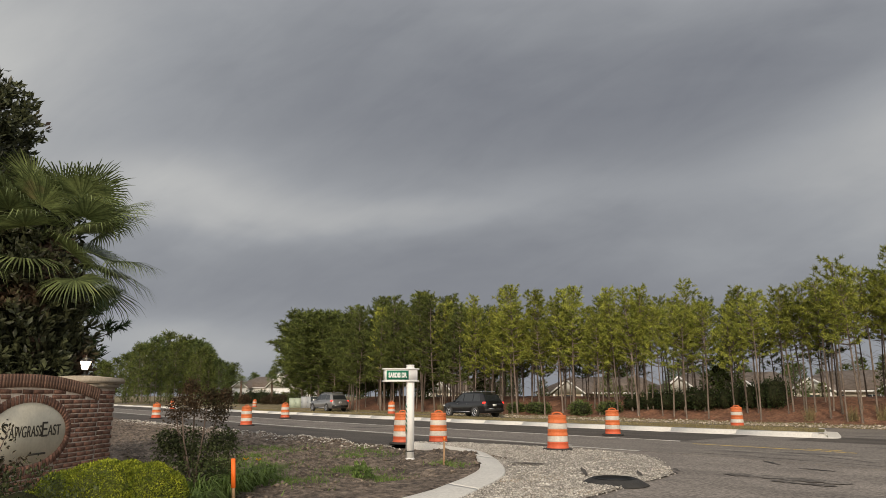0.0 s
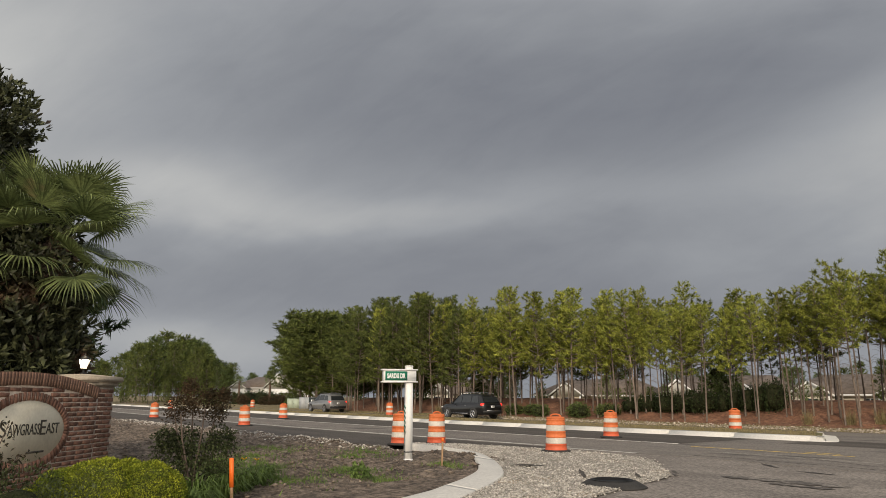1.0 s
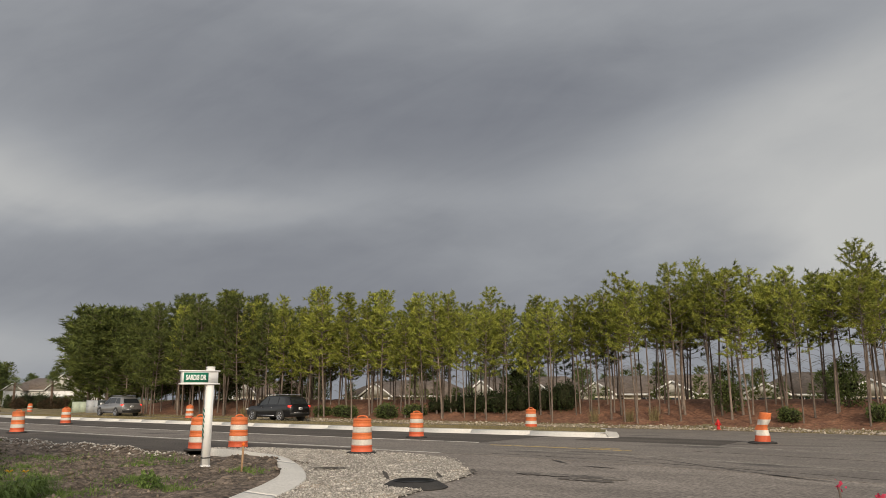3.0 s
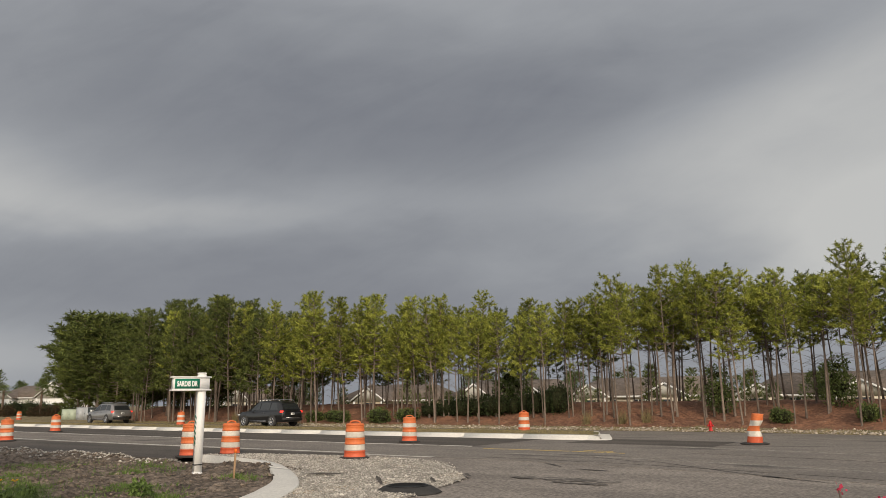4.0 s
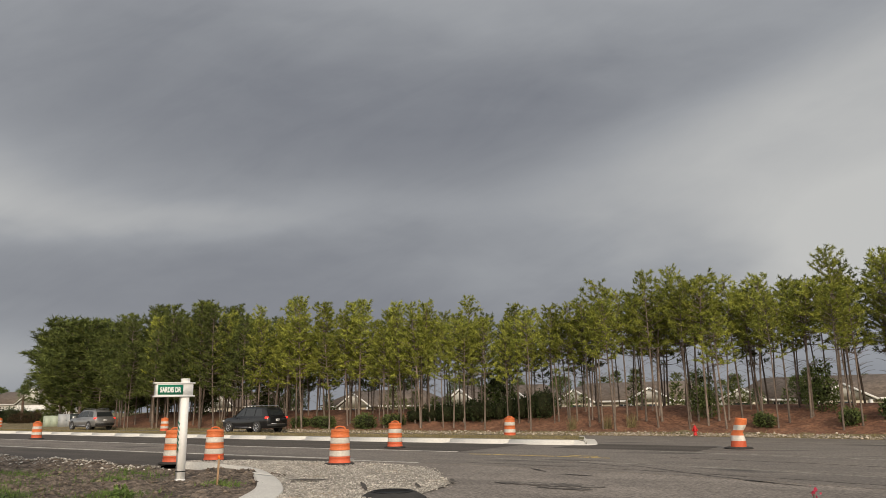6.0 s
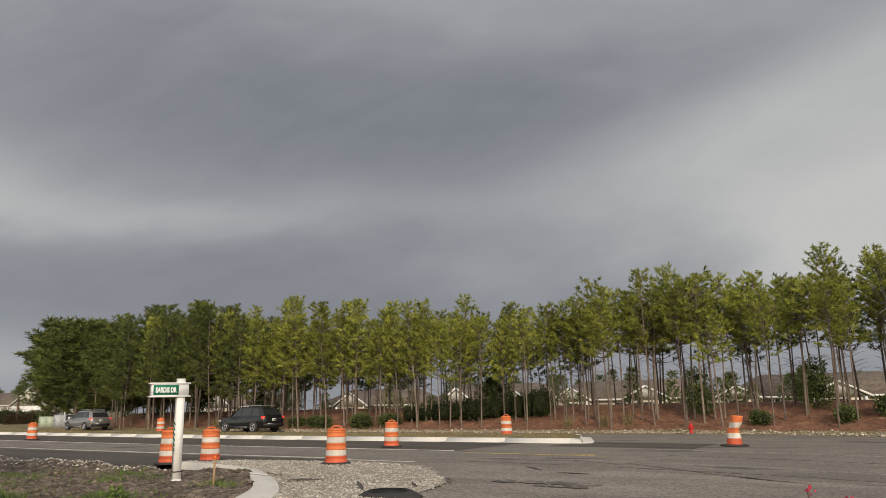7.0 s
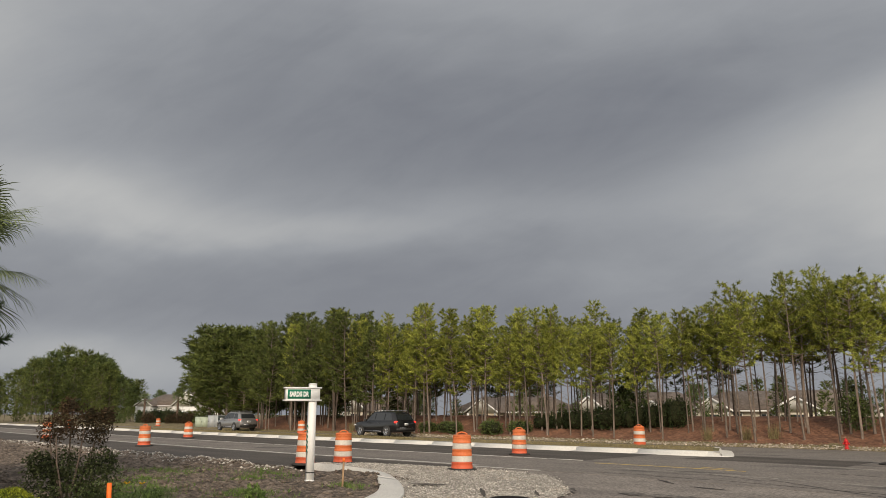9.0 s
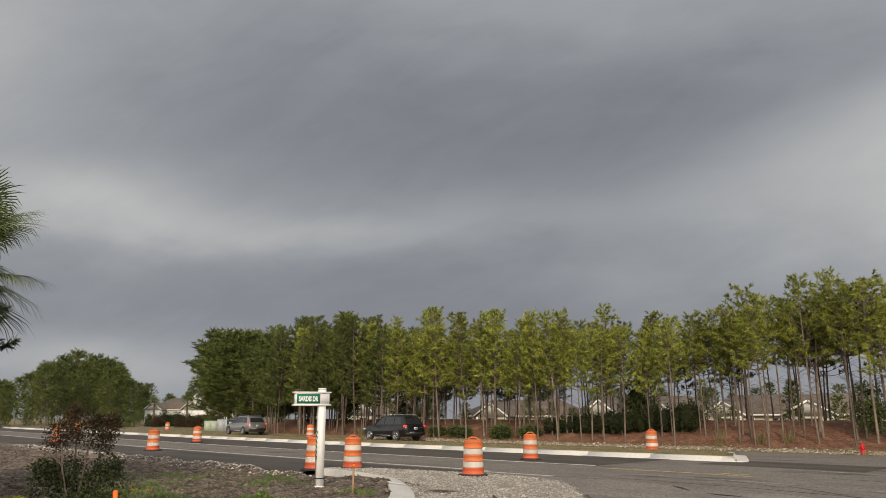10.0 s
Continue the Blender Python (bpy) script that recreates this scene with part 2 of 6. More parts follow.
MYRTLE_LEAF = material("bronze_leaves", (0.085, 0.052, 0.030), (0.030, 0.027, 0.015), 1.5, 0.6, translucent=0.2, island=0.45, specular=0.15)
MYRTLE_GREEN = material("dull_green_leaves", (0.075, 0.092, 0.036), (0.030, 0.038, 0.018), 1.5, 0.6, translucent=0.2, island=0.45, specular=0.15)
TWIG = material("grey_twig", (0.16, 0.125, 0.10), (0.08, 0.06, 0.05), 4.0, 0.9)
BRICK = material("red_brown_brick", (0.27, 0.14, 0.096), (0.135, 0.074, 0.056), 4.0, 0.9, 0.4, 60, random_tone=0.4, spots=(0.28, 0.19, 0.145), spot_scale=9, spot_edge=(0.62, 0.75))
COPING = material("weathered_coping_brick", (0.25, 0.145, 0.102), (0.145, 0.085, 0.063), 4.0, 0.9, 0.4, 60, random_tone=0.25)
MORTAR = material("mortar", (0.50, 0.42, 0.35), (0.38, 0.315, 0.265), 6.0, 0.95, 0.4, 60)
CAST_STONE = material("cast_stone", (0.42, 0.36, 0.29), (0.28, 0.24, 0.19), 4.0, 0.9, 0.3, 50)
OVAL_STONE = material("cream_sign_panel", (0.78, 0.72, 0.58), (0.64, 0.585, 0.46), 3.0, 0.7, spots=(0.52, 0.45, 0.34), spot_scale=2.5, spot_edge=(0.62, 0.8))
LETTER_DARK = material("dark_lettering", (0.07, 0.06, 0.045), (0.045, 0.04, 0.032), 6.0, 0.6)
BLACK_METAL = material("black_metal", (0.03, 0.03, 0.03), (0.018, 0.018, 0.018), 6.0, 0.5, metal=0.6)
LAMP_GLASS = glowing("lit_lamp_glass", (1.0, 0.84, 0.62), 5.0)
VINYL = material("white_vinyl", (0.86, 0.86, 0.85), (0.80, 0.80, 0.79), 2.0, 0.5, spots=(0.72, 0.70, 0.67), spot_scale=3.0, spot_edge=(0.66, 0.85))
SIGN_GREEN = material("sign_green", (0.012, 0.19, 0.115), (0.010, 0.155, 0.095), 4.0, 0.4)
SIGN_WHITE = material("sign_white", (0.82, 0.83, 0.82), (0.74, 0.75, 0.74), 5.0, 0.45)
BLACK_BAND = material("black_strap", (0.03, 0.03, 0.032), (0.02, 0.02, 0.02), 5.0, 0.6)
DRUM_ORANGE = material("drum_orange", (0.72, 0.205, 0.07), (0.60, 0.15, 0.05), 2.5, 0.5, translucent=0.08, random_tone=0.1, spots=(0.42, 0.15, 0.075), spot_scale=5, spot_edge=(0.64, 0.8))
DRUM_RED = material("drum_red_orange", (0.64, 0.125, 0.055), (0.52, 0.095, 0.042), 2.5, 0.5, random_tone=0.1, spots=(0.35, 0.12, 0.07), spot_scale=5, spot_edge=(0.62, 0.8))
DRUM_WHITE = material("drum_white_sheeting", (0.66, 0.62, 0.56), (0.52, 0.48, 0.43), 3.0, 0.4, random_tone=0.08, spots=(0.38, 0.33, 0.28), spot_scale=6, spot_edge=(0.62, 0.78))
RUBBER = material("black_rubber", (0.05, 0.048, 0.046), (0.03, 0.029, 0.028), 5.0, 0.85, 0.4, 40)
HYDRANT_RED = material("hydrant_red", (0.62, 0.03, 0.03), (0.46, 0.02, 0.02), 6.0, 0.4)
BOX_GREEN = material("pale_green_cabinet", (0.44, 0.50, 0.40), (0.36, 0.42, 0.33), 3.0, 0.6)
BOX_GREY = material("grey_cabinet", (0.42, 0.44, 0.46), (0.34, 0.36, 0.38), 3.0, 0.6)
BOX_DARK = material("dark_cabinet", (0.045, 0.055, 0.055), (0.03, 0.036, 0.036), 3.0, 0.6)
WOOD_STAKE = material("raw_pine_stake", (0.45, 0.30, 0.18), (0.30, 0.19, 0.11), 8.0, 0.9, stretch=(1, 1, 0.2))
FLAG_ORANGE = material("flagging_orange", (0.95, 0.20, 0.03), (0.85, 0.15, 0.02), 6.0, 0.5)
SIDING = material("cream_siding", (0.60, 0.55, 0.45), (0.52, 0.47, 0.38), 1.0, 0.8, random_tone=0.12)
SIDING_TAN = material("tan_siding", (0.52, 0.44, 0.33), (0.44, 0.37, 0.27), 1.0, 0.8, random_tone=0.12)
TRIM_WHITE = material("white_trim", (0.78, 0.78, 0.76), (0.68, 0.68, 0.66), 2.0, 0.6)
SHINGLE = material("grey_brown_shingle", (0.175, 0.142, 0.12), (0.115, 0.095, 0.08), 1.5, 0.9, 0.5, 8, random_tone=0.2, grain=0.25, grain_scale=4)
WINDOW_DARK = glass("dark_window", (0.03, 0.035, 0.04))
CAR_SILVER = material("grey_metallic_paint", (0.26, 0.255, 0.25), (0.235, 0.23, 0.228), 3.0, 0.35, metal=0.55, clear=0.9)
CAR_BLACK = material("black_metallic_paint", (0.010, 0.010, 0.011), (0.007, 0.007, 0.008), 3.0, 0.35, metal=0.1, clear=0.6)
CAR_GLASS = glass("tinted_glass", (0.02, 0.023, 0.025))
CAR_TRIM = material("black_plastic", (0.03, 0.03, 0.03), (0.022, 0.022, 0.022), 5.0, 0.6)
CHROME = material("bright_metal", (0.65, 0.65, 0.66), (0.55, 0.55, 0.56), 5.0, 0.25, metal=1.0)
TAIL_RED = glowing("lit_tail_lamp", (0.9, 0.03, 0.02), 1.6)
LAMP_CLEAR = material("headlamp", (0.75, 0.74, 0.70), (0.6, 0.6, 0.58), 4.0, 0.2, clear=0.8)
PETAL_PINK = material("pink_petal", (0.70, 0.09, 0.16), (0.55, 0.05, 0.10), 6.0, 0.5, translucent=0.3)
PETAL_YELLOW = material("yellow_petal", (0.85, 0.50, 0.03), (0.72, 0.40, 0.02), 6.0, 0.5, translucent=0.3)


# ---------------------------------------------------------------- mesh helpers
class Shape:
    """Gathers corners and faces for one mesh."""

    def __init__(self):
        self.v, self.loops, self.sizes, self.n = [], [], [], 0

    def add(self, verts, faces):
        verts = np.asarray(verts, float).reshape(-1, 3)
        self.v.append(verts)
        if isinstance(faces, np.ndarray):
            self.loops.append((faces + self.n).ravel())
            self.sizes.append(np.full(len(faces), faces.shape[1]))
        else:
            self.loops.append(np.array([i for f in faces for i in f], dtype=np.int64) + self.n)
            self.sizes.append(np.array([len(f) for f in faces], dtype=np.int64))
        self.n += len(verts)
        return self

    def box(self, x0, y0, z0, x1, y1, z1, m=None, bevel=0.0):
        bm = bmesh.new()
        bmesh.ops.create_cube(bm, size=1.0)
        bmesh.ops.transform(bm, verts=bm.verts, matrix=Matrix.Translation(((x0 + x1) / 2, (y0 + y1) / 2, (z0 + z1) / 2)) @ Matrix.Diagonal((abs(x1 - x0), abs(y1 - y0), abs(z1 - z0), 1)))
        if bevel:
            bmesh.ops.bevel(bm, geom=bm.edges[:], offset=bevel, segments=2, affect="EDGES")
        if m is not None:
            bmesh.ops.transform(bm, verts=bm.verts, matrix=m)
        self.bm(bm)
        return self

    def bm(self, bm):
        bm.verts.index_update()
        self.add([tuple(v.co) for v in bm.verts], [[v.index for v in f.verts] for f in bm.faces])
        bm.free()

    def lathe(self, profile, sides=20, m=None, centre=(0, 0)):
        """Turns (radius, height) pairs round the z axis; capped at both ends."""
        a = np.linspace(0, 2 * np.pi, sides, endpoint=False)
        pts = [[(centre[0] + r * math.cos(t), centre[1] + r * math.sin(t), z) for t in a] for r, z in profile]
        v = np.array(pts).reshape(-1, 3)
        f = [(i * sides + j, i * sides + (j + 1) % sides, (i + 1) * sides + (j + 1) % sides, (i + 1) * sides + j) for i in range(len(profile) - 1) for j in range(sides)]
        f += [tuple(reversed(range(sides))), tuple((len(profile) - 1) * sides + j for j in range(sides))]
        if m is not None:
            v = v @ np.array(m.to_3x3()).T + np.array(m.translation)
        return self.add(v, f)

    def tube(self, path, radii, sides=6):
        """A tapered tube along a path."""
        path = np.asarray(path, float)
        k = len(path)
        radii = np.interp(np.linspace(0, 1, k), np.linspace(0, 1, len(radii)), radii)
        d = np.gradient(path, axis=0)
        d /= np.linalg.norm(d, axis=1, keepdims=True) + 1e-9
        ref = np.where(np.abs(d[:, 2:3]) > 0.9, [[1.0, 0, 0]], [[0, 0, 1.0]])
        u = np.cross(d, ref)
        u /= np.linalg.norm(u, axis=1, keepdims=True) + 1e-9
        w = np.cross(d, u)
        a = np.linspace(0, 2 * np.pi, sides, endpoint=False)
        ring = np.cos(a)[None, :, None] * u[:, None] + np.sin(a)[None, :, None] * w[:, None]
        v = (path[:, None] + ring * radii[:, None, None]).reshape(-1, 3)
        f = [(i * sides + j, i * sides + (j + 1) % sides, (i + 1) * sides + (j + 1) % sides, (i + 1) * sides + j) for i in range(k - 1) for j in range(sides)]
        f += [tuple(reversed(range(sides))), tuple((k - 1) * sides + j for j in range(sides))]
        return self.add(v, f)

    def data(self, name, mat, smooth=False):
        me = bpy.data.meshes.new(name)
        co, loops, sizes = (np.concatenate(some) for some in (self.v, self.loops, self.sizes))
        me.vertices.add(len(co))
        me.vertices.foreach_set("co", co.astype(np.float32).ravel())
        me.loops.add(len(loops))
        me.loops.foreach_set("vertex_index", loops.astype(np.int32))
        me.polygons.add(len(sizes))
        me.polygons.foreach_set("loop_start", (np.cumsum(sizes) - sizes).astype(np.int32))
        for m in mat if isinstance(mat, (list, tuple)) else [mat]:
            me.materials.append(m)
        if smooth:
            me.polygons.foreach_set("use_smooth", [True] * len(me.polygons))
        me.update(calc_edges=True)
        return me


def thing(name, label, category, m=None, group="", kind=""):
    """An Empty at a thing's base; its parts hang under it."""
    ob = tagged(new(name), label, category, group, kind)
    ob.matrix_world = m or Matrix()
    return ob


def part(name, shape, mat, parent, label="", smooth=False, m=None, kind=""):
    ob = new(name, shape.data(name, mat, smooth) if isinstance(shape, Shape) else shape)
    ob.parent = parent
    if m is not None:
        ob.matrix_local = m
    return tagged(ob, label, kind=kind)


def single(name, shape, mat, label, category, m=None, group="", kind="", smooth=False):
    ob = tagged(new(name, shape.data(name, mat, smooth)), label, category, group, kind)
    if m is not None:
        ob.matrix_world = m
    return ob


def scaled(m, s):
    return m @ Matrix.Diagonal((s, s, s, 1) if not isinstance(s, tuple) else (*s, 1))


def rng(seed):
    return np.random.default_rng(seed)


def blades(shape, centres, ways, lengths, widths, r, bend=0.0):
    """Narrow leaves, one triangle each, from centres along ways."""
    n = len(centres)
    side = np.cross(ways, r.normal(size=(n, 3)))
    side /= np.linalg.norm(side, axis=1, keepdims=True) + 1e-9
    w = side * (np.asarray(widths).reshape(-1, 1) / 2)
    tip = centres + ways * np.asarray(lengths).reshape(-1, 1)
    v = np.stack([centres - w, centres + w, tip], 1).reshape(-1, 3)
    k = np.arange(n) * 3
    shape.add(v, np.stack([k, k + 1, k + 2], 1))


def leaves(shape, centres, size, r, wide=0.5, out=None, up=0.3):
    """Pointed leaves of two triangles folded along the midrib, spread round centres."""
    n = len(centres)
    d = r.normal(size=(n, 3))
    if out is not None:
        d = d * 0.8 + out
    d[:, 2] += up
    d /= np.linalg.norm(d, axis=1, keepdims=True) + 1e-9
    s = np.cross(d, r.normal(size=(n, 3)))
    s /= np.linalg.norm(s, axis=1, keepdims=True) + 1e-9
    nn = np.cross(d, s)
    L = (size * r.uniform(0.7, 1.3, n))[:, None]
    mid = centres + d * L * 0.5
    a = mid + s * L * wide * 0.5 + nn * L * 0.1
    b = mid - s * L * wide * 0.5 + nn * L * 0.1
    v = np.stack([centres, a, centres + d * L, b], 1).reshape(-1, 3)
    k = np.arange(n) * 4
    f = np.concatenate([np.stack([k, k + 1, k + 2], 1), np.stack([k, k + 2, k + 3], 1)])
    shape.add(v, f)


def in_ball(n, r, shell=0.0):
    d = r.normal(size=(n, 3))
    d /= np.linalg.norm(d, axis=1, keepdims=True)
    return d * (shell + (1 - shell) * r.uniform(size=(n, 1)) ** (1 / 3))


def unit(a):
    return a / (np.linalg.norm(a, axis=1, keepdims=True) + 1e-9)

# ---------------------------------------------------------------- the lie of the land
def bend(x):
    """How far the road swings away at x from a straight line."""
    x = np.asarray(x, float)
    left = np.where(x < -50, 1.5925 + 0.091 * (-50 - x), 0.0013 * (x + 15) ** 2)
    right = np.where(x > 4, -0.016 * 256 - 0.30 * (x - 4), -0.016 * (x + 12) ** 2)
    return np.where(x < -15, left, np.where(x > -12, right, 0.0))


def smooth(v, lo, hi):
    t = np.clip((np.asarray(v, float) - lo) / (hi - lo), 0, 1)
    return t * t * (3 - 2 * t)


def ripple(x, y):
    x, y = np.asarray(x, float), np.asarray(y, float)
    return (np.sin(x * 1.9 + 1.3 * np.sin(y * 1.1)) * np.sin(y * 1.7 + x * 0.6) + 0.6 * np.sin(x * 4.3 + y * 2.1) * np.sin(y * 5.1 - x * 1.7) + 0.35 * np.sin(x * 9.1 - y * 3.3) * np.sin(y * 8.7 + x * 2.9))


MEDIAN_END = -11.2


def land(x, y):
    """Height of the ground."""
    x, y = np.asarray(x, float), np.asarray(y, float)
    v = y - bend(x)
    rough = ripple(x, y)
    z = -0.10 + 0 * x
    verge = (1 - smooth(v, 12.9, 13.8)) * (1 - smooth(x, -12.5, -7.5)) * smooth(x + 0.0 * y, -400, -60) ** 0
    corner = 1 - smooth(x + 0.75 * y, -1.4, -0.6) * smooth(y, -60, -50)
    z = z + verge * corner * (0.055 + 0.055 * rough + 0.04 * ripple(x * 2.1 + 3, y * 2.3) + 0.018 * ripple(x * 1.3 + 7, y * 4.6))
    z = z + 0.15 * np.exp(-((v - 13.1 - 0.12 * rough) / 0.42) ** 2) * (1 - smooth(x, -20.5, -17.5))
    z = z - 0.25 * smooth(-x, 22, 34) * (1 - smooth(v, 6, 12.5))
    z = z + 0.10 * smooth(v, 37.3, 38.2)
    behind = np.interp(y, [-12, 3, 5.6, 7.2, 8.15, 9.25, 10.6, 12.5, 13.85, 14.42], [-7.2, -7.3, -7.6, -8.2, -8.75, -9.45, -10.55, -12.75, -14.8, -16.6]) - x
    z = z + 0.13 * smooth(behind, 0.35, 0.75) * (1 - smooth(behind, 1.2, 3.0)) * (1 - smooth(v, 13.6, 14.1)) * smooth(y, 4.0, 5.5)
    z = z + (0.11 + 0.02 * rough) * smooth(x, -1.5, -0.9) * (1 - smooth(y - 0.5 * np.clip(x, 0, 6), 3.2, 4.2))
    z = z + smooth(v, 38.2, 39.5) * 0.13 + smooth(v, 39.2, 46.0) * 1.32 * (1 - 0.9 * smooth(-x, 70, 78)) + smooth(v, 38.5, 41) * 0.05 * rough
    z = z - smooth(v, 47.5, 60) * 1.77 * (1 - 0.9 * smooth(-x, 70, 78))
    return z


def graded(lo, hi, step, far, grow=1.22):
    inner = np.arange(lo, hi + step / 2, step)
    a, b, s = [], [], step
    while (a[-1] if a else hi) < far:
        s *= grow
        a.append((a[-1] if a else hi) + s)
        b.append((b[-1] if b else lo) - s)
    return np.concatenate([b[::-1], inner, a])


gx, gy = graded(-46, 8, 0.22, 2500), graded(-2, 50, 0.22, 2500)
X, Y = np.meshgrid(gx, gy)
V = np.stack([X, Y, land(X, Y)], -1).reshape(-1, 3)
nx, ny = len(gx), len(gy)
idx = np.arange(nx * ny).reshape(ny, nx)
F = np.stack([idx[:-1, :-1], idx[:-1, 1:], idx[1:, 1:], idx[1:, :-1]], -1).reshape(-1, 4)
ground_shape = Shape().add(V, F)
me = ground_shape.data("ground", [DIRT, STRAW, GRASS_GROUND], True)
cx, cy = V[F[:, 0], 0], V[F[:, 0], 1]
cv = cy - bend(cx) + 0.35 * ripple(cx * 0.8, cy * 0.8)
slot = np.where(cv > 39.4, 1, np.where(cv > 30, 2, 0))
slot = np.where((cv > 60) | (cx < -76) & (cv > 30) | (np.abs(cx) > 150), 2, slot)
me.polygons.foreach_set("material_index", slot.astype(int).tolist())
ground = tagged(new("ground", me), "bare sandy dirt, turf and a bank of red-brown pine straw", "ground", kind="structure")


def strip(name, x0, x1, v0, v1, z, mat, label, step=1.0, category="road", kind="structure", wave=0.0, thick=0.0):
    """A band of paving that follows the road between two offsets."""
    xs = np.arange(x0, x1 + step / 2, step)
    jag = wave * ripple(xs * 2.3, xs * 0.7)
    a = np.stack([xs, v0 + bend(xs) + jag, 0 * xs + z], 1)
    b = np.stack([xs, v1 + bend(xs) + 0.6 * jag, 0 * xs + z], 1)
    k = len(xs)
    s = Shape().add(np.concatenate([a, b]), [(i, i + 1, k + i + 1, k + i) for i in range(k - 1)])
    s.add(np.concatenate([a, a - [0, 0, 0.08]]), [(i + 1, i, k + i, k + i + 1) for i in range(k - 1)])
    return single(name, s, mat, label, category, kind=kind)


road = strip("road", -400, 260, 17.6, 28.2, 0.0, ASPHALT_OLD, "worn grey asphalt carriageway with dark tyre marks")
strip("road_shoulder", -400, -18.7, 13.7, 17.7, 0.006, ASPHALT_NEW, "fresh dark asphalt widening strip", 0.5, wave=0.06)
strip("road_shoulder_end", -18.8, -15.2, 15.6, 17.7, 0.003, ASPHALT_NEW, "ragged end of the fresh asphalt strip", 0.5, wave=0.06)
strip("road_turn_lane", -400, -14.2, 22.6, 28.15, 0.006, ASPHALT_NEW, "fresh dark asphalt lane beside the median kerb")
strip("far_road", -400, 260, 33.2, 37.6, 0.0, ASPHALT_OLD, "worn grey asphalt of the far carriageway")
strip("crossing_road", MEDIAN_END - 2.6, 260, 28.1, 33.3, -0.004, ASPHALT_OLD, "worn asphalt through the gap in the median")
strip("asphalt_patch", -12.0, -6.6, 25.9, 29.2, 0.004, ASPHALT_NEW, "dark square patch of new asphalt", 0.5)
# the side street that runs up to the road
s = Shape()
ys = np.arange(-60, 18.2, 0.5)
left = np.interp(ys, [-60, 3, 8, 11, 13.5, 15.6, 16.0, 18.2], [-7.6, -7.6, -8.2, -9.0, -9.8, -11.2, -15.4, -15.6]) + 0.05 * ripple(ys, ys * 2)
right_edge = np.interp(ys, [-60, -2, 1.5, 3.5, 5.0, 6.0, 18.2], [-1.7, -1.7, -1.4, 0.2, 3.0, 9.0, 9.0])
k = len(ys)
tops = np.concatenate([np.stack([left, ys, 0 * ys - 0.008], 1), np.stack([right_edge, ys, 0 * ys - 0.008], 1)])
s.add(tops, [(i, k + i, k + i + 1, i + 1) for i in range(k - 1)])
s.add(np.concatenate([tops[:k], tops[:k] - [0, 0, 0.1]]), [(i, i + 1, k + i + 1, k + i) for i in range(k - 1)])
single("side_street", s, ASPHALT_SIDE, "worn grey asphalt of the side street", "road", kind="structure")
strip("near_road_apron", 8.9, 260, 12.5, 17.7, -0.006, ASPHALT_OLD, "worn asphalt shoulder along the road")

# painted lines
strip("edge_line", -300, -15.4, 18.05, 18.18, 0.012, PAINT_WHITE, "faded white edge line", category="road marking")
strip("edge_line", -15.3, -12.6, 17.62, 17.76, 0.008, PAINT_WHITE, "faded white edge line", category="road marking")
strip("lane_line", -300, -14.1, 22.52, 22.62, 0.012, PAINT_WHITE, "thin pale seam between old and fresh asphalt", category="road marking")
strip("lane_line_yellow", -13.0, -7.6, 21.62, 21.73, 0.008, PAINT_YELLOW, "worn yellow lane line", category="road marking")
strip("lane_line_yellow", -9.6, -8.2, 22.15, 22.25, 0.008, PAINT_YELLOW, "worn yellow lane line", category="road marking")
strip("turn_line", -7.6, 30, 25.3, 25.4, 0.008, PAINT_WORN, "thin worn white line across the gap", category="road marking")
strip("turn_line", -11, 30, 20.0, 20.06, 0.006, PAINT_WORN, "hairline pale seam in the asphalt", category="road marking")
strip("tar_seam", -11, 30, 18.3, 18.34, 0.006, TAR, "dark tar seam along the asphalt", 0.5, category="road marking", wave=0.12)
strip("tar_seam", -6.5, 16, 22.8, 22.83, 0.006, TAR, "dark tar seam along the asphalt", 0.5, category="road marking", wave=0.10)

# tar runs and tyre smears on the crossing
for ax, ay, bx, by, w, mt in ((-7.66, 13.85, -5.26, 13.77, 0.3, SMEAR), (-6.52, 13.34, -5.32, 13.26, 0.16, SMEAR), (-7.26, 16.07, -6.27, 15.9, 0.05, TAR), (-6.65, 19.15, -3.71, 16.65, 0.045, TAR), (-8.58, 17.3, -7.76, 16.47, 0.05, TAR), (-3.74, 16.77, -2.63, 15.91, 0.05, TAR), (-8.96, 20.07, -6.46, 18.58, 0.035, TAR), (-3.29, 16.33, -1.77, 15.45, 0.03, TAR)):
    a, b = np.array((ax, ay)), np.array((bx, by))
    t = np.linspace(0, 1, 26)
    across = np.array((-(b - a)[1], (b - a)[0])) / np.linalg.norm(b - a)
    mid = a + (b - a) * t[:, None] + across * (0.25 * w * ripple(t * 9 + ax, t * 4))[:, None]
    half = w * np.sin(np.pi * t) ** 0.5 * (1 + 0.35 * ripple(t * 14 + ay, t * 6))
    half = np.maximum(half, 0.004)
    v = np.concatenate([np.column_stack([mid - across * half[:, None], 0 * t + 0.004]), np.column_stack([mid + across * half[:, None], 0 * t + 0.004])])
    s = Shape().add(v, [(i, i + 1, 27 + i, 26 + i) for i in range(25)])
    single("tar_mark" if mt is TAR else "tyre_smear", s, mt, "ragged black tar run on worn asphalt" if mt is TAR else "broad dark tyre smear on worn asphalt", "road marking", kind="structure")

# the median: kerb sections round a low crowned strip of turf
kerb = thing("median_kerb", "pale new concrete kerb and gutter round the grass median", "kerb", kind="structure")
PROFILE = [(0.0, -0.05), (0.0, 0.012), (0.55, 0.03), (0.62, 0.145), (0.75, 0.16), (0.95, 0.17), (1.0, 0.03)]


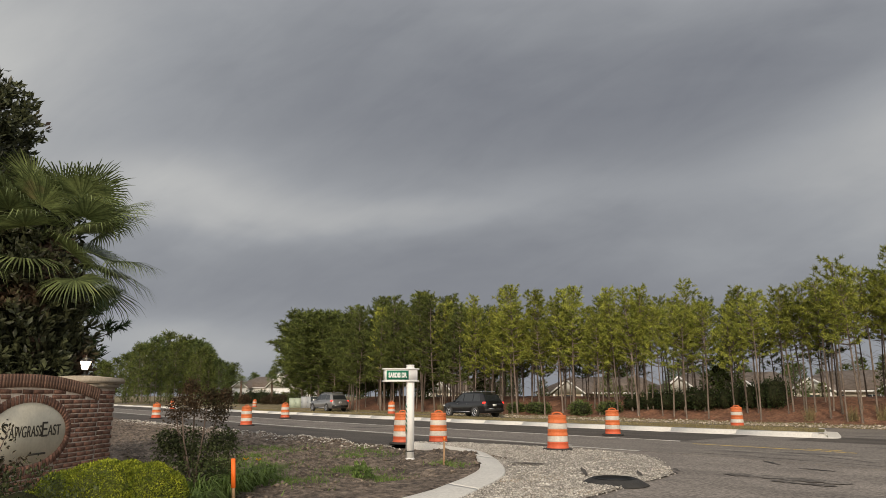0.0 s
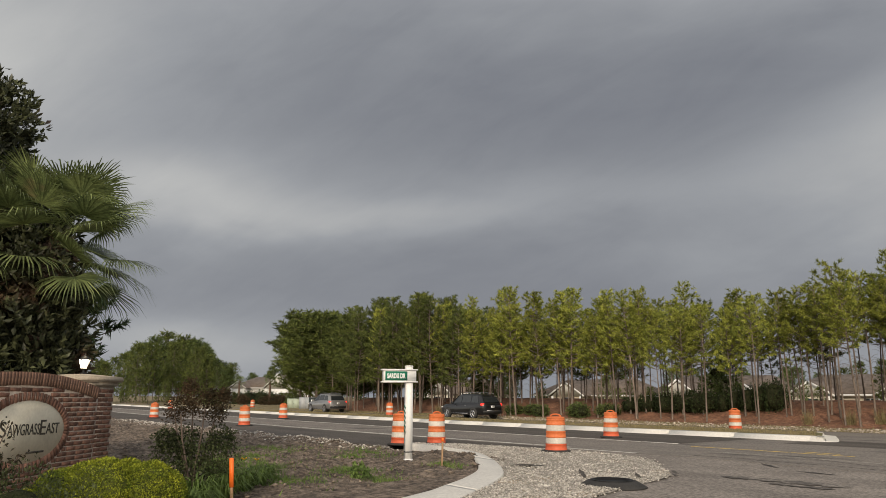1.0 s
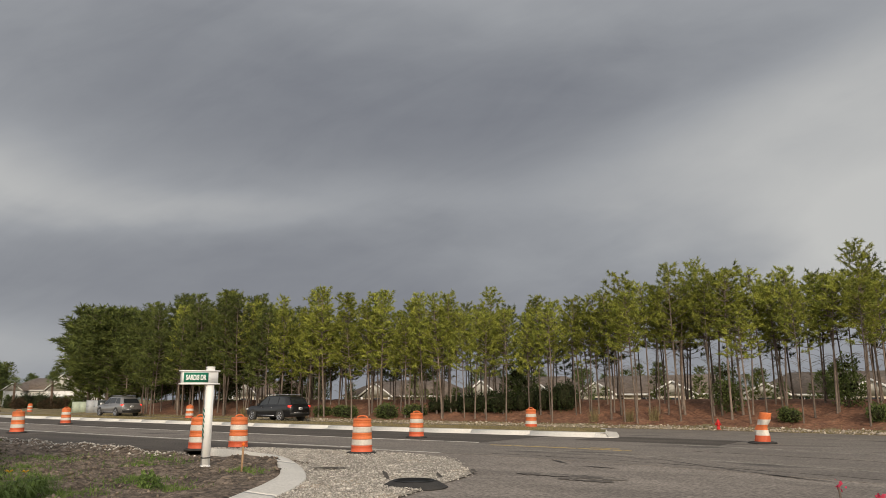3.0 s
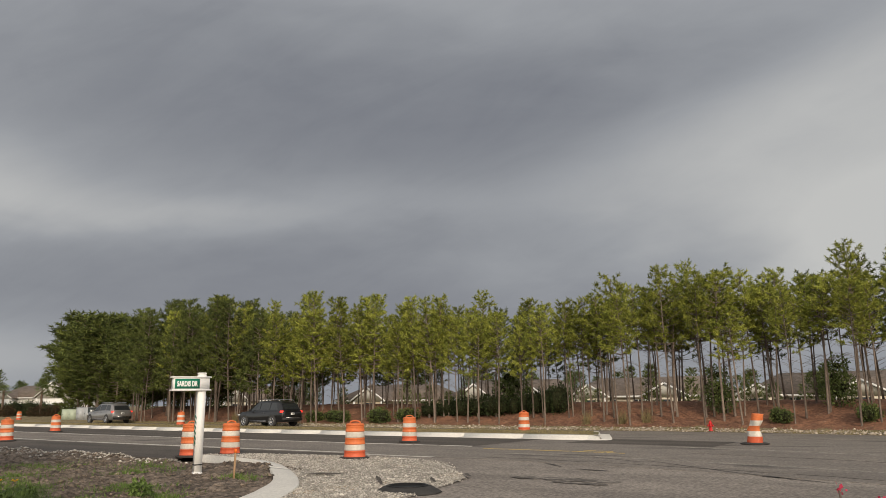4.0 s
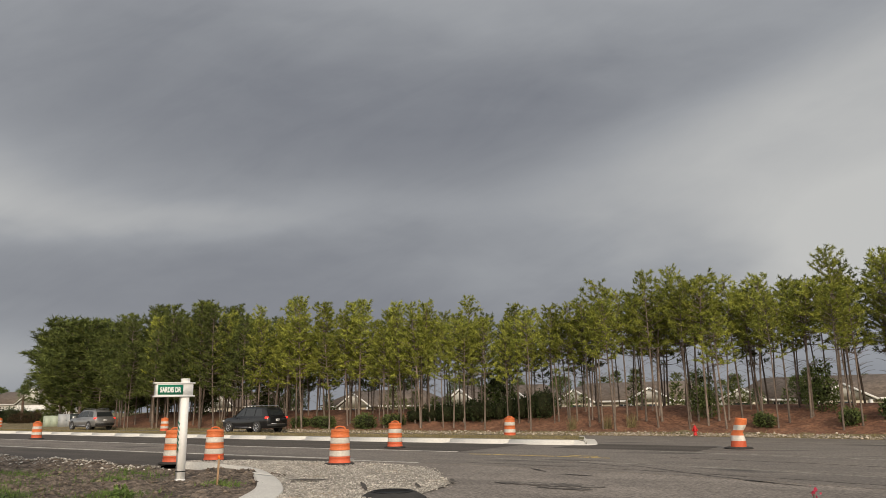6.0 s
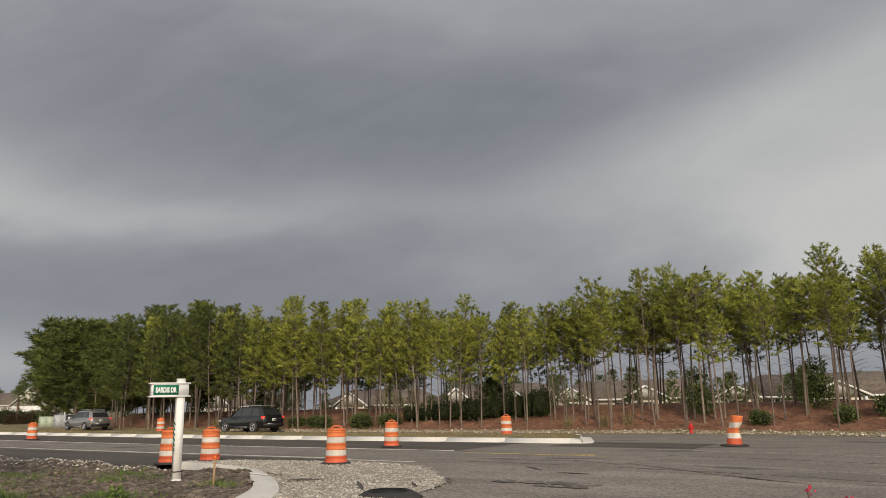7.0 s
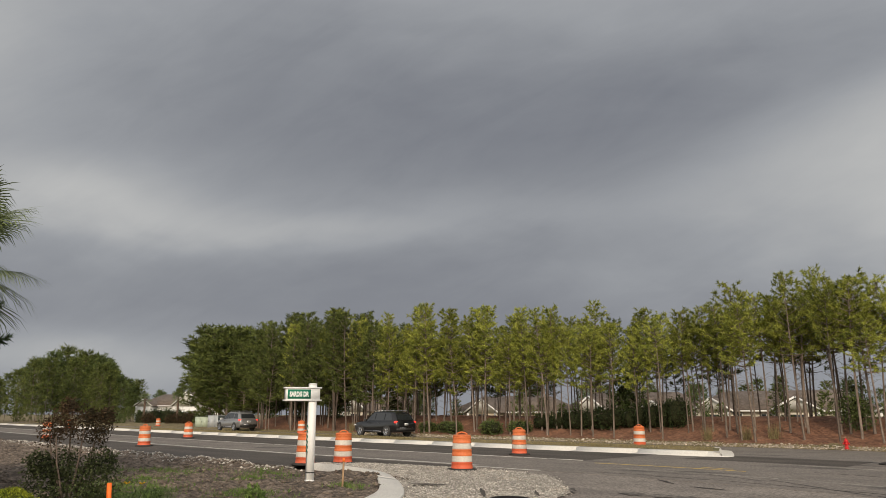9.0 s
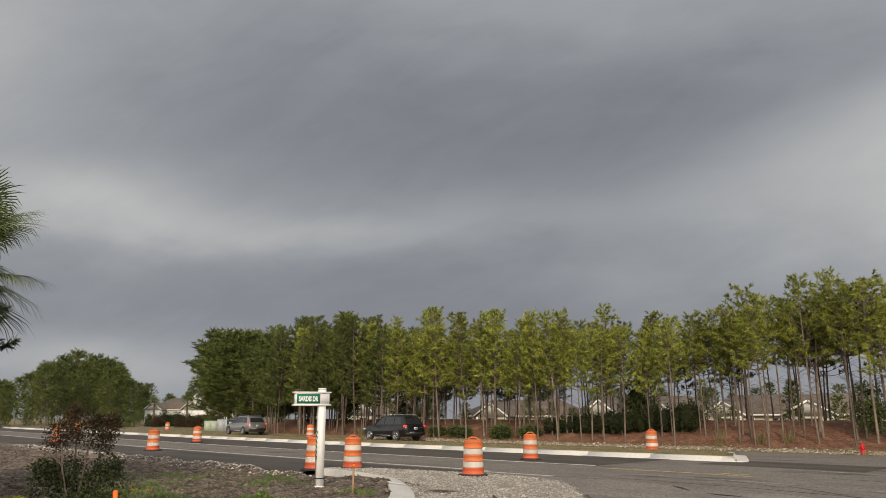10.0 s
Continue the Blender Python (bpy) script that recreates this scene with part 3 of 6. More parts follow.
def kerb_section(parent, xs, name="kerb_section"):
    s = Shape()
    pts = np.array([[(x, 28.0 + o + float(bend(x)), z) for o, z in PROFILE] for x in xs])
    k = len(PROFILE)
    f = [(i * k + j, (i + 1) * k + j, (i + 1) * k + j + 1, i * k + j + 1) for i in range(len(xs) - 1) for j in range(k - 1)]
    f += [tuple(range(k)), tuple((len(xs) - 1) * k + j for j in reversed(range(k)))]
    s.add(pts.reshape(-1, 3), f)
    part(name, s, CONCRETE, parent)


x = MEDIAN_END - 1.0
while x > -130:
    step = 3.0 if x > -60 else 10.0
    kerb_section(kerb, np.linspace(x - step + 0.015, x - 0.0, 3))
    x -= step
# the slanting rounded nose
def median_tip(v):
    """Where the median ends at an offset across the road."""
    return np.interp(v, [28.0, 28.35, 29.2, 33.4], [MEDIAN_END - 1.0, MEDIAN_END, MEDIAN_END - 0.25, MEDIAN_END - 1.9])


k = len(PROFILE)
edge = np.array([(MEDIAN_END - 1.0, 28.0), (MEDIAN_END - 0.45, 28.03), (MEDIAN_END - 0.12, 28.16), (MEDIAN_END, 28.4), (MEDIAN_END - 0.05, 28.75), (MEDIAN_END - 0.25, 29.3), (MEDIAN_END - 0.7, 30.4), (MEDIAN_END - 1.9, 33.2)])
tang = unit(np.gradient(edge, axis=0))
tang[0] = (1, 0)
rows = []
for e0, d0 in zip(edge, tang):
    for o, z in PROFILE:
        inset = o * (1.0 if d0[0] > 0.99 else 0.75)
        rows.append((e0[0] - d0[1] * inset, e0[1] + d0[0] * inset, z))
s = Shape().add(rows, [(i * k + j, (i + 1) * k + j, (i + 1) * k + j + 1, i * k + j + 1) for i in range(len(edge) - 1) for j in range(k - 1)])
part("kerb_nose", s, CONCRETE, kerb)
xs = np.concatenate([np.arange(-260, -60, 4.0), np.arange(-60, MEDIAN_END - 0.6, 0.5)])
vs = np.linspace(28.97, 33.1, 13)
mz = np.interp(vs, [28.9, 29.6, 30.6, 31.8, 33.1], [0.16, 0.19, 0.22, 0.17, 0.0])
rows = [(float(min(a, median_tip(b) - 0.55)), b + float(bend(a)), float(z + 0.012 * ripple(a, b) * smooth(b, 28.97, 29.8) - 0.02 * (b < 29.0))) for a in xs for b, z in zip(vs, mz)]
s = Shape().add(rows, [(i * 13 + j, (i + 1) * 13 + j, (i + 1) * 13 + j + 1, i * 13 + j + 1) for i in range(len(xs) - 1) for j in range(12)])
single("median", s, GRASS_GROUND, "low crowned grass median with dry turf", "median", kind="structure", smooth=True)

# the kerb that rounds the corner into the side street
CORNER = np.array([(-22.6, 14.95), (-20.4, 14.75), (-18.4, 14.62), (-16.6, 14.42), (-14.8, 13.85), (-12.75, 12.5), (-10.55, 10.6), (-9.45, 9.25), (-8.75, 8.15), (-8.2, 7.2), (-7.6, 5.6), (-7.3, 3.0), (-7.2, -2.0), (-7.2, -12.0)])


def curve(points, n=8):
    """A smooth line through points."""
    p = np.concatenate([[2 * points[0] - points[1]], points, [2 * points[-1] - points[-2]]])
    out = []
    for i in range(1, len(p) - 2):
        for t in np.arange(n) / n:
            a, b, c, d = p[i - 1], p[i], p[i + 1], p[i + 2]
            out.append(0.5 * (2 * b + (c - a) * t + (2 * a - 5 * b + 4 * c - d) * t**2 + (3 * b - a - 3 * c + d) * t**3))
    return np.array(out + [points[-1]])


line = curve(CORNER[2:])
d = unit(np.gradient(line, axis=0))
inward = np.stack([-d[:, 1], d[:, 0]], 1) * -1.0
corner_kerb = thing("corner_kerb", "new pale concrete kerb curving round the corner", "kerb", kind="structure")
CK = [(0.0, -0.12), (0.0, 0.035), (0.03, 0.05), (0.42, 0.085), (0.66, 0.11), (0.70, 0.10), (0.72, -0.15)]
k = len(CK)
for start in range(0, len(line) - 1, 24):
    end = min(start + 24, len(line) - 1)
    sec = range(start, end + 1)
    pts = []
    for i in sec:
        q0 = line[i] - d[i] * (0.006 if i == end else 0)
        pts += [(*(q0 + inward[i] * o * (0.62 + 0.12 * smooth(i, 8, 40))), z) for o, z in CK]
    m = end - start + 1
    s = Shape().add(pts, [(i * k + j, i * k + j + 1, (i + 1) * k + j + 1, (i + 1) * k + j) for i in range(m - 1) for j in range(k - 1)] + [tuple(reversed(range(k))), tuple((m - 1) * k + j for j in range(k))])
    part("kerb_section", s, CONCRETE, corner_kerb)

# gravel between the corner kerb and the asphalt
EDGE = np.array([(-19.6, 14.75), (-18.3, 15.95), (-16.2, 16.5), (-13.8, 16.9), (-12.0, 16.6), (-10.6, 15.8), (-8.9, 13.8), (-8.2, 12.8), (-7.75, 11.0), (-7.3, 9.4), (-7.0, 7.6), (-6.8, 5.0), (-6.7, 0.0)])
outer = curve(EDGE)
tt = np.linspace(0, 1, 90)
ou = np.stack([np.interp(tt, np.linspace(0, 1, len(outer)), outer[:, c]) for c in (0, 1)], 1)
kin = curve(CORNER[2:-1])
kk = np.stack([np.interp(tt, np.linspace(0, 1, len(kin)), kin[:, c]) for c in (0, 1)], 1)
rows = [(*(ou[i] * (1 - w) + kk[i] * w), float(0.008 + 0.02 * math.sin(math.pi * w) + 0.008 * ripple(*(ou[i] * 2 * (1 - w) + kk[i] * 2 * w)))) for i in range(90) for w in np.linspace(0, 1.0, 13)]
s = Shape().add(rows, [(i * 13 + j, (i + 1) * 13 + j, (i + 1) * 13 + j + 1, i * 13 + j + 1) for i in range(89) for j in range(12)])
single("gravel_bed", s, GRAVEL_BED, "pale crushed-stone bed beside the corner kerb", "gravel", kind="structure", smooth=True)


def pebble(r, n_sides=5):
    """A small angular stone: eight or so faces."""
    a = np.linspace(0, 2 * np.pi, n_sides, endpoint=False) + r.uniform(0, 1)
    mid = np.stack([np.cos(a), np.sin(a), r.uniform(-0.2, 0.2, n_sides)], 1) * r.uniform(0.7, 1.2, (n_sides, 1))
    v = np.concatenate([mid, [[0.1, 0, 0.6], [0, 0.1, -0.5]]])
    f = [(i, (i + 1) % n_sides, n_sides) for i in range(n_sides)] + [((i + 1) % n_sides, i, n_sides + 1) for i in range(n_sides)]
    return v, f


def scatter_stones(name, places, sizes, mat, label, category, seed):
    r = rng(seed)
    s = Shape()
    kinds = [pebble(r) for _ in range(12)]
    for pnt, size in zip(places, sizes):
        v, f = kinds[r.integers(12)]
        a = r.uniform(0, 6.28)
        rot = np.array([[math.cos(a), -math.sin(a), 0], [math.sin(a), math.cos(a), 0], [0, 0, 1]])
        s.add((v * size * r.uniform(0.7, 1.3, 3)) @ rot.T + pnt, f)
    return single(name, s, mat, label, category, kind="stuff")


r = rng(5)
n = 20000
u, w = r.uniform(0.02, 0.85, n), r.beta(1.1, 1.0, n)
i = (u * 89).astype(int)
g = ou[i] * (1 - w[:, None]) + kk[i] * w[:, None] + r.normal(size=(n, 2)) * 0.07
scatter_stones("gravel", np.column_stack([g, 0.03 + 0.02 * np.sin(np.pi * w)]), r.gamma(4.0, 0.0028, n) + 0.005, STONE, "pale crushed gravel", "gravel", 6)
n = 2600
x = r.uniform(-46, -17.5, n)
places = np.column_stack([x, 13.15 + bend(x) + r.normal(size=n) * 0.33, 0 * x])
places[:, 2] = land(places[:, 0], places[:, 1]) + 0.01
scatter_stones("roadside_gravel", places, r.gamma(3.0, 0.008, n) + 0.008, STONE, "grey crushed stone heaped along the new asphalt", "gravel", 7)
n = 13000
x, y = r.uniform(-40, -10.5, n), r.uniform(4.5, 13.4, n)
keep = (x + 0.75 * y < -3.4)
x, y = x[keep], y[keep]
places = np.column_stack([x, y, land(x, y)])
scatter_stones("dirt_clods", places, r.gamma(1.8, 0.013, len(x)) + 0.006, CLOD, "dry brown clods of dirt", "dirt", 8)
n = 3000
x = np.concatenate([r.uniform(-46, -12, n), r.uniform(-13.5, 14, 2600)])
v = 38.5 + r.normal(size=len(x)) * 0.35
places = np.column_stack([x, v + bend(x), 0 * x])
places[:, 2] = land(places[:, 0], places[:, 1]) + 0.03
scatter_stones("verge_rocks", places, r.gamma(2.0, 0.014, len(x)) + 0.01, ROCK, "pale broken rocks along the far verge", "rocks", 9)


def blade_field(name, x, y, z, height, width, mat, label, category, seed, lean=0.35):
    r = rng(seed)
    n = len(x)
    s = Shape()
    up = np.column_stack([r.normal(size=(n, 2)) * lean, np.ones(n)])
    blades(s, np.column_stack([x, y, z]), unit(up), height * r.uniform(0.5, 1.3, n), width * r.uniform(0.7, 1.3, n), r)
    return single(name, s, mat, label, category, kind="stuff")


n = 26000
x = -11.2 - 60 * r.uniform(size=n) ** 1.3
v = r.uniform(29.0, 32.2, n)
keep = x < median_tip(v) - 0.8
x, v = x[keep], v[keep]
z = np.interp(v, [28.9, 29.6, 30.6, 31.8, 33.1], [0.16, 0.19, 0.22, 0.17, 0.0]) - 0.01
blade_field("median_grass", x, v + bend(x), z, 0.085, 0.02, GRASS_BLADE, "short dry yellow-green grass on the median", "grass", 11)
n = 9000
x, v = r.uniform(-70, 14, n), 38.1 + r.gamma(1.5, 0.35, n)
y = v + bend(x)
blade_field("verge_grass", x, y, land(x, y), 0.13, 0.022, GRASS_BLADE, "straggly dry grass on the far verge", "grass", 12)
# weeds in the dirt come in patches
px, py = [], []
for cx0, cy0, rad, num in ((-17.2, 11.9, 1.0, 500), (-15.9, 10.6, 0.8, 420), (-13.0, 8.6, 0.7, 700), (-11.6, 8.3, 0.5, 400), (-14.9, 7.2, 1.2, 1100), (-12.6, 6.6, 0.9, 1200), (-19.5, 10.2, 1.3, 700), (-17.0, 8.2, 1.0, 900), (-12.2, 10.6, 0.5, 250), (-16.0, 6.6, 0.9, 900), (-21.5, 9.0, 1.2, 600)):
    px.append(cx0 + r.normal(size=num) * rad * 0.6)
    py.append(cy0 + r.normal(size=num) * rad * 0.4)
x, y = np.concatenate(px), np.concatenate(py)
blade_field("weeds", x, y, land(x, y), 0.10, 0.02, WEED_BLADE, "sparse green weeds in the dirt", "weeds", 13, 0.6)

# ---------------------------------------------------------------- houses behind the trees
def house(m, w, d, eave, ridge, wall_mat, label, porch=None, seed=0):
    """A low suburban house: walls, gabled roof across its width, a gabled front bay, windows and trim."""
    h = thing("house", label, "house", m, "houses behind the pines")
    s = Shape().box(-w / 2, -d / 2, -0.3, w / 2, d / 2, eave)
    part("wall", s, wall_mat, h)
    s = Shape()
    o = 0.45
    v = [(-w / 2 - o, -d / 2 - o, eave - 0.1), (w / 2 + o, -d / 2 - o, eave - 0.1), (w / 2 + o, d / 2 + o, eave - 0.1), (-w / 2 - o, d / 2 + o, eave - 0.1),
         (-w / 2 + d * 0.28, 0, ridge), (w / 2 - d * 0.28, 0, ridge)]
    s.add(v, [(0, 1, 5, 4), (1, 2, 5), (2, 3, 4, 5), (3, 0, 4), (3, 2, 1, 0)])
    part("roof", s, SHINGLE, h)
    part("fascia", Shape().box(-w / 2 - o, -d / 2 - o - 0.03, eave - 0.25, w / 2 + o, -d / 2 - o + 0.03, eave - 0.06), TRIM_WHITE, h, "white fascia board")
    r = rng(seed)
    n = max(2, int(w / 3.2))
    for i in range(n):
        cx = -w / 2 + (i + 0.5) * w / n + r.uniform(-0.3, 0.3)
        win = part("window", Shape().box(cx - 0.55, -d / 2 - 0.05, 0.8, cx + 0.55, -d / 2 + 0.02, 2.1, bevel=0.01), TRIM_WHITE, h)
        for sx in (-0.25, 0.25):
            for z0, z1 in ((0.87, 1.41), (1.47, 2.03)):
                part("pane", Shape().box(cx + sx - 0.21, -d / 2 - 0.06, z0, cx + sx + 0.21, -d / 2 - 0.035, z1), WINDOW_DARK, win)
    for px0, pw, ph in porch or ():
        y0 = -d / 2 - 2.2
        part("gable_wall", Shape().box(px0 - pw / 2 + 0.1, y0 + 0.2, -0.3, px0 + pw / 2 - 0.1, -d / 2 + 0.1, eave - 0.3), wall_mat, h)
        s = Shape()
        hw = pw / 2 + 0.35
        v = [(px0 - hw, y0, eave - 0.25), (px0 + hw, y0, eave - 0.25), (px0, y0, ph), (px0 - hw, 0, eave - 0.25), (px0 + hw, 0, eave - 0.25), (px0, 0, ph)]
        up = [(a, b, c + 0.12) for a, b, c in v]
        s.add(v + up, [(6, 8, 11, 9), (7, 10, 11, 8), (0, 3, 5, 2), (1, 2, 5, 4), (0, 6, 9, 3), (1, 4, 10, 7)])
        part("gable_roof", s, SHINGLE, h)
        s = Shape().add([(px0 - hw + 0.3, y0 + 0.16, eave - 0.3), (px0 + hw - 0.3, y0 + 0.16, eave - 0.3), (px0, y0 + 0.16, ph - 0.08), (px0 - hw + 0.3, y0 + 0.3, eave - 0.3), (px0 + hw - 0.3, y0 + 0.3, eave - 0.3), (px0, y0 + 0.3, ph - 0.08)], [(0, 1, 2), (5, 4, 3), (0, 3, 4, 1)])
        part("gable_face", s, TRIM_WHITE, h, "white gable face")
        for sg in (-1, 1):
            a, b = Vector((px0 + sg * hw, 0, eave - 0.28)), Vector((px0, 0, ph))
            L, ang = (b - a).length, math.atan2(ph - eave + 0.28, hw)
            mm = Matrix.Translation(((a.x + b.x) / 2, y0 - 0.05, (a.z + b.z) / 2)) @ Euler((0, ang * sg, 0)).to_matrix().to_4x4()
            part("bargeboard", Shape().box(-L / 2, -0.05, -0.04, L / 2, 0.05, 0.15, mm), TRIM_WHITE, h, "white bargeboard")
        part("window", Shape().box(px0 - 0.7, y0 + 0.14, 0.6, px0 + 0.7, y0 + 0.22, 2.0), WINDOW_DARK, h)
        for sx in (-pw / 2 + 0.25, pw / 2 - 0.25):
            part("porch_post", Shape().box(px0 + sx - 0.12, y0 + 0.0, -0.3, px0 + sx + 0.12, y0 + 0.22, eave - 0.25), TRIM_WHITE, h)
    return h


HOUSE = "low cream house with a grey-brown shingle roof behind pines"
for hx, hy, turn, w, d, eave, ridge, wm, porch, sd in (
    (-27, 82, 2, 17, 9, 2.5, 4.5, SIDING, ((3.2, 4.4, 3.6), (-5.0, 4.0, 3.6)), 1),
    (-8, 81, -3, 16, 9, 2.4, 4.5, SIDING, ((2.5, 4.6, 3.5), (-6.2, 4.0, 3.3)), 2),
    (-44, 82, 3, 16, 9, 2.4, 4.6, SIDING_TAN, ((-2.7, 4.4, 4.0), (5.0, 3.2, 3.4)), 3),
    (-63, 83, 4, 16, 9, 2.4, 4.5, SIDING_TAN, ((-1.1, 5.0, 3.9),), 4),
    (-90, 82, 6, 14, 9, 2.6, 4.8, SIDING, ((0.5, 5.0, 4.4),), 5),
    (11, 77, -6, 14, 9, 2.4, 5.0, SIDING, ((-2.0, 4.5, 4.0),), 6),
    (29, 72, -9, 14, 9, 2.4, 5.0, SIDING_TAN, ((1.0, 4.5, 4.0),), 7),
):
    house(pose(hx, hy, -0.35, 0, 0, turn), w, d, eave, ridge, wm, HOUSE if wm is SIDING else "low tan house with a grey-brown shingle roof behind pines", porch, sd)
house(scaled(pose(-133, 71.5, 0.0, 0, 0, 30), 0.95), 17, 10, 3.4, 5.6, TRIM_WHITE, "white house with a grey roof beyond the road bend", ((4.0, 6.0, 6.0), (-5.5, 3.5, 4.4)), 8)

# ---------------------------------------------------------------- traffic drums
def traffic_drum():
    d = thing("traffic_drum", "orange and white striped plastic traffic drum on a rubber ring", "traffic drum", group="traffic drums along the road works")
    part("base_ring", Shape().lathe([(0.20, 0.0), (0.40, 0.0), (0.42, 0.012), (0.41, 0.045), (0.34, 0.065), (0.20, 0.07)], 28), RUBBER, d, "black rubber ballast ring", True)
    bands = ((0.05, 0.235, DRUM_RED, "lower_band"), (0.235, 0.395, DRUM_WHITE, "white_band"), (0.395, 0.575, DRUM_ORANGE, "orange_band"), (0.575, 0.735, DRUM_WHITE, "white_band"), (0.735, 0.90, DRUM_ORANGE, "upper_band"))
    for z0, z1, mt, nm in bands:
        r0, r1 = 0.300 - 0.055 * z0, 0.300 - 0.055 * z1
        lip = 0.008 if mt is not DRUM_WHITE else 0.0
        part(nm, Shape().lathe([(r0 - 0.01, z0), (r0 + lip, z0 + 0.006), (r0 + lip, z0 + 0.03), (r0, z0 + 0.038), (r1, z1 - 0.038), (r1 + lip, z1 - 0.03), (r1 + lip, z1 - 0.006), (r1 - 0.01, z1)], 28), mt, d, smooth=True)
    part("lid", Shape().lathe([(0.252, 0.90), (0.258, 0.925), (0.235, 0.955), (0.12, 0.972), (0.02, 0.975)], 28), DRUM_ORANGE, d, smooth=True)
    a = np.linspace(0, np.pi, 11)
    part("handle", Shape().tube(np.stack([0.15 * np.cos(a), 0 * a, 0.955 + 0.075 * np.sin(a)], 1), [0.022, 0.022], 8), DRUM_ORANGE, d, smooth=True)
    return d


first = traffic_drum()
first.matrix_world = pose(-13.72, 15.9, 0.02, 0, 0, 30)
for dx, dy, dz, turn, tiltx in ((-18.5, 15.58, 0.0, 80, 0.6), (-18.62, 14.2, 0.02, 10, -0.8), (-17.7, 23.8, 0.01, 50, 0.5), (-17.6, 33.3, 0.05, 15, 0), (-45.4, 24.7, 0.01, 70, 0),
                         (-35.3, 17.0, 0.01, 20, 0.8), (-50.3, 17.75, 0.01, 40, -0.5), (-46.6, 34.6, 0.1, 0, 0), (-89.7, 44.4, 0.04, 30, 0), (-84, 31.5, 0.0, 0, 0)):
    copy_thing(first, pose(dx, dy, dz, tiltx, 0, turn))

# one that a car has crushed
c = thing("crushed_drum", "crushed and twisted orange traffic drum on a rubber ring", "traffic drum", pose(-5.62, 27.6, 0.006, 0, 0, -25), "traffic drums along the road works")
part("base_ring", Shape().lathe([(0.2, 0.0), (0.46, 0.0), (0.49, 0.015), (0.46, 0.04), (0.38, 0.06), (0.2, 0.065)], 28), RUBBER, c, "flattened black rubber ring", True)
sides, rings = 30, 29
vz = np.linspace(0.05, 1.06, rings)
ang = np.linspace(0, 2 * np.pi, sides, endpoint=False)
pts = []
for z in vz:
    pinch = 1 - 0.17 * math.exp(-((z - 0.60) / 0.16) ** 2)
    lean = 0.20 * z**1.6 - 0.05 * math.exp(-((z - 0.5) / 0.15) ** 2)
    tw = 0.35 * z
    for a in ang:
        rad = (0.275 - 0.075 * z) * (pinch + 0.11 * math.sin(3 * a + 7 * z) * math.exp(-((z - 0.62) / 0.28) ** 2) + 0.03 * math.sin(7 * a - 9 * z))
        pts.append((lean + rad * math.cos(a + tw) * 1.0, rad * math.sin(a + tw) * 0.85, z - 0.10 * max(0, z - 0.8) * (1 + math.cos(a + tw))))
pts = np.array(pts).reshape(rings, sides, 3)
for z0, z1, mt, nm in ((0, 6, DRUM_RED, "lower_band"), (6, 11, DRUM_WHITE, "white_band"), (11, 16, DRUM_ORANGE, "orange_band"), (16, 21, DRUM_WHITE, "white_band"), (21, 28, DRUM_ORANGE, "upper_band")):
    sub = pts[z0:z1 + 1]
    k = z1 - z0 + 1
    f = [(i * sides + j, i * sides + (j + 1) % sides, (i + 1) * sides + (j + 1) % sides, (i + 1) * sides + j) for i in range(k - 1) for j in range(sides)]
    if z1 == 28:
        f.append(tuple((k - 1) * sides + j for j in range(sides)))
    part(nm, Shape().add(sub.reshape(-1, 3), f), mt, c, smooth=True)

# ---------------------------------------------------------------- street sign
sp = thing("street_sign_post", "white vinyl street sign post with a green name plate", "street sign", pose(-14.4, 11.2, -0.03, 0.6, -0.5, 69))
part("post", Shape().box(-0.085, -0.085, -0.1, 0.085, 0.085, 2.25, bevel=0.008), VINYL, sp)
part("post_cap", Shape().box(-0.088, -0.088, 2.25, 0.088, 0.088, 2.29, bevel=0.012), VINYL, sp)
board = part("sign_board", Shape().box(-0.66, -0.10, 1.905, 0.16, 0.10, 2.165, bevel=0.006), VINYL, sp)
part("top_rail", Shape().box(-0.70, -0.125, 2.165, 0.20, 0.125, 2.20, bevel=0.006), VINYL, board)
part("bottom_rail", Shape().box(-0.70, -0.125, 1.87, 0.20, 0.125, 1.905, bevel=0.006), VINYL, board)
plate = part("name_plate", Shape().box(-0.635, -0.112, 1.925, -0.075, -0.102, 2.145, bevel=0.002), SIGN_GREEN, sp, "green reflective name plate")
part("plate_edge", Shape().box(-0.642, -0.1075, 1.918, -0.068, -0.1015, 2.152, bevel=0.002), SIGN_WHITE, sp)


def lettering(name, text, size, m, mat, parent, depth=0.002, width=1.0, fit=None, bold=0.0):
    """Raised letters in the built-in font, as a mesh."""
    cu = bpy.data.curves.new(name, "FONT")
    cu.body, cu.size, cu.extrude, cu.align_x, cu.align_y, cu.offset = text, size, depth, "CENTER", "CENTER", bold
    tmp = bpy.data.objects.new(name + "_outline", cu)
    scene.collection.objects.link(tmp)
    bpy.context.view_layer.update()
    me = bpy.data.meshes.new_from_object(tmp.evaluated_get(bpy.context.evaluated_depsgraph_get()))
    bpy.data.objects.remove(tmp)
    me.materials.clear()
    me.materials.append(mat)
    if fit:
        xs = [v.co.x for v in me.vertices]
        ys = [v.co.y for v in me.vertices]
        kx, ky = fit[0] / (max(xs) - min(xs)), fit[1] / (max(ys) - min(ys))
        ox, oy = (max(xs) + min(xs)) / 2, (max(ys) + min(ys)) / 2
        for v in me.vertices:
            v.co.x, v.co.y = (v.co.x - ox) * kx, (v.co.y - oy) * ky
    ob = new(name, me)
    ob.parent = parent
    ob.matrix_local = m
    return ob


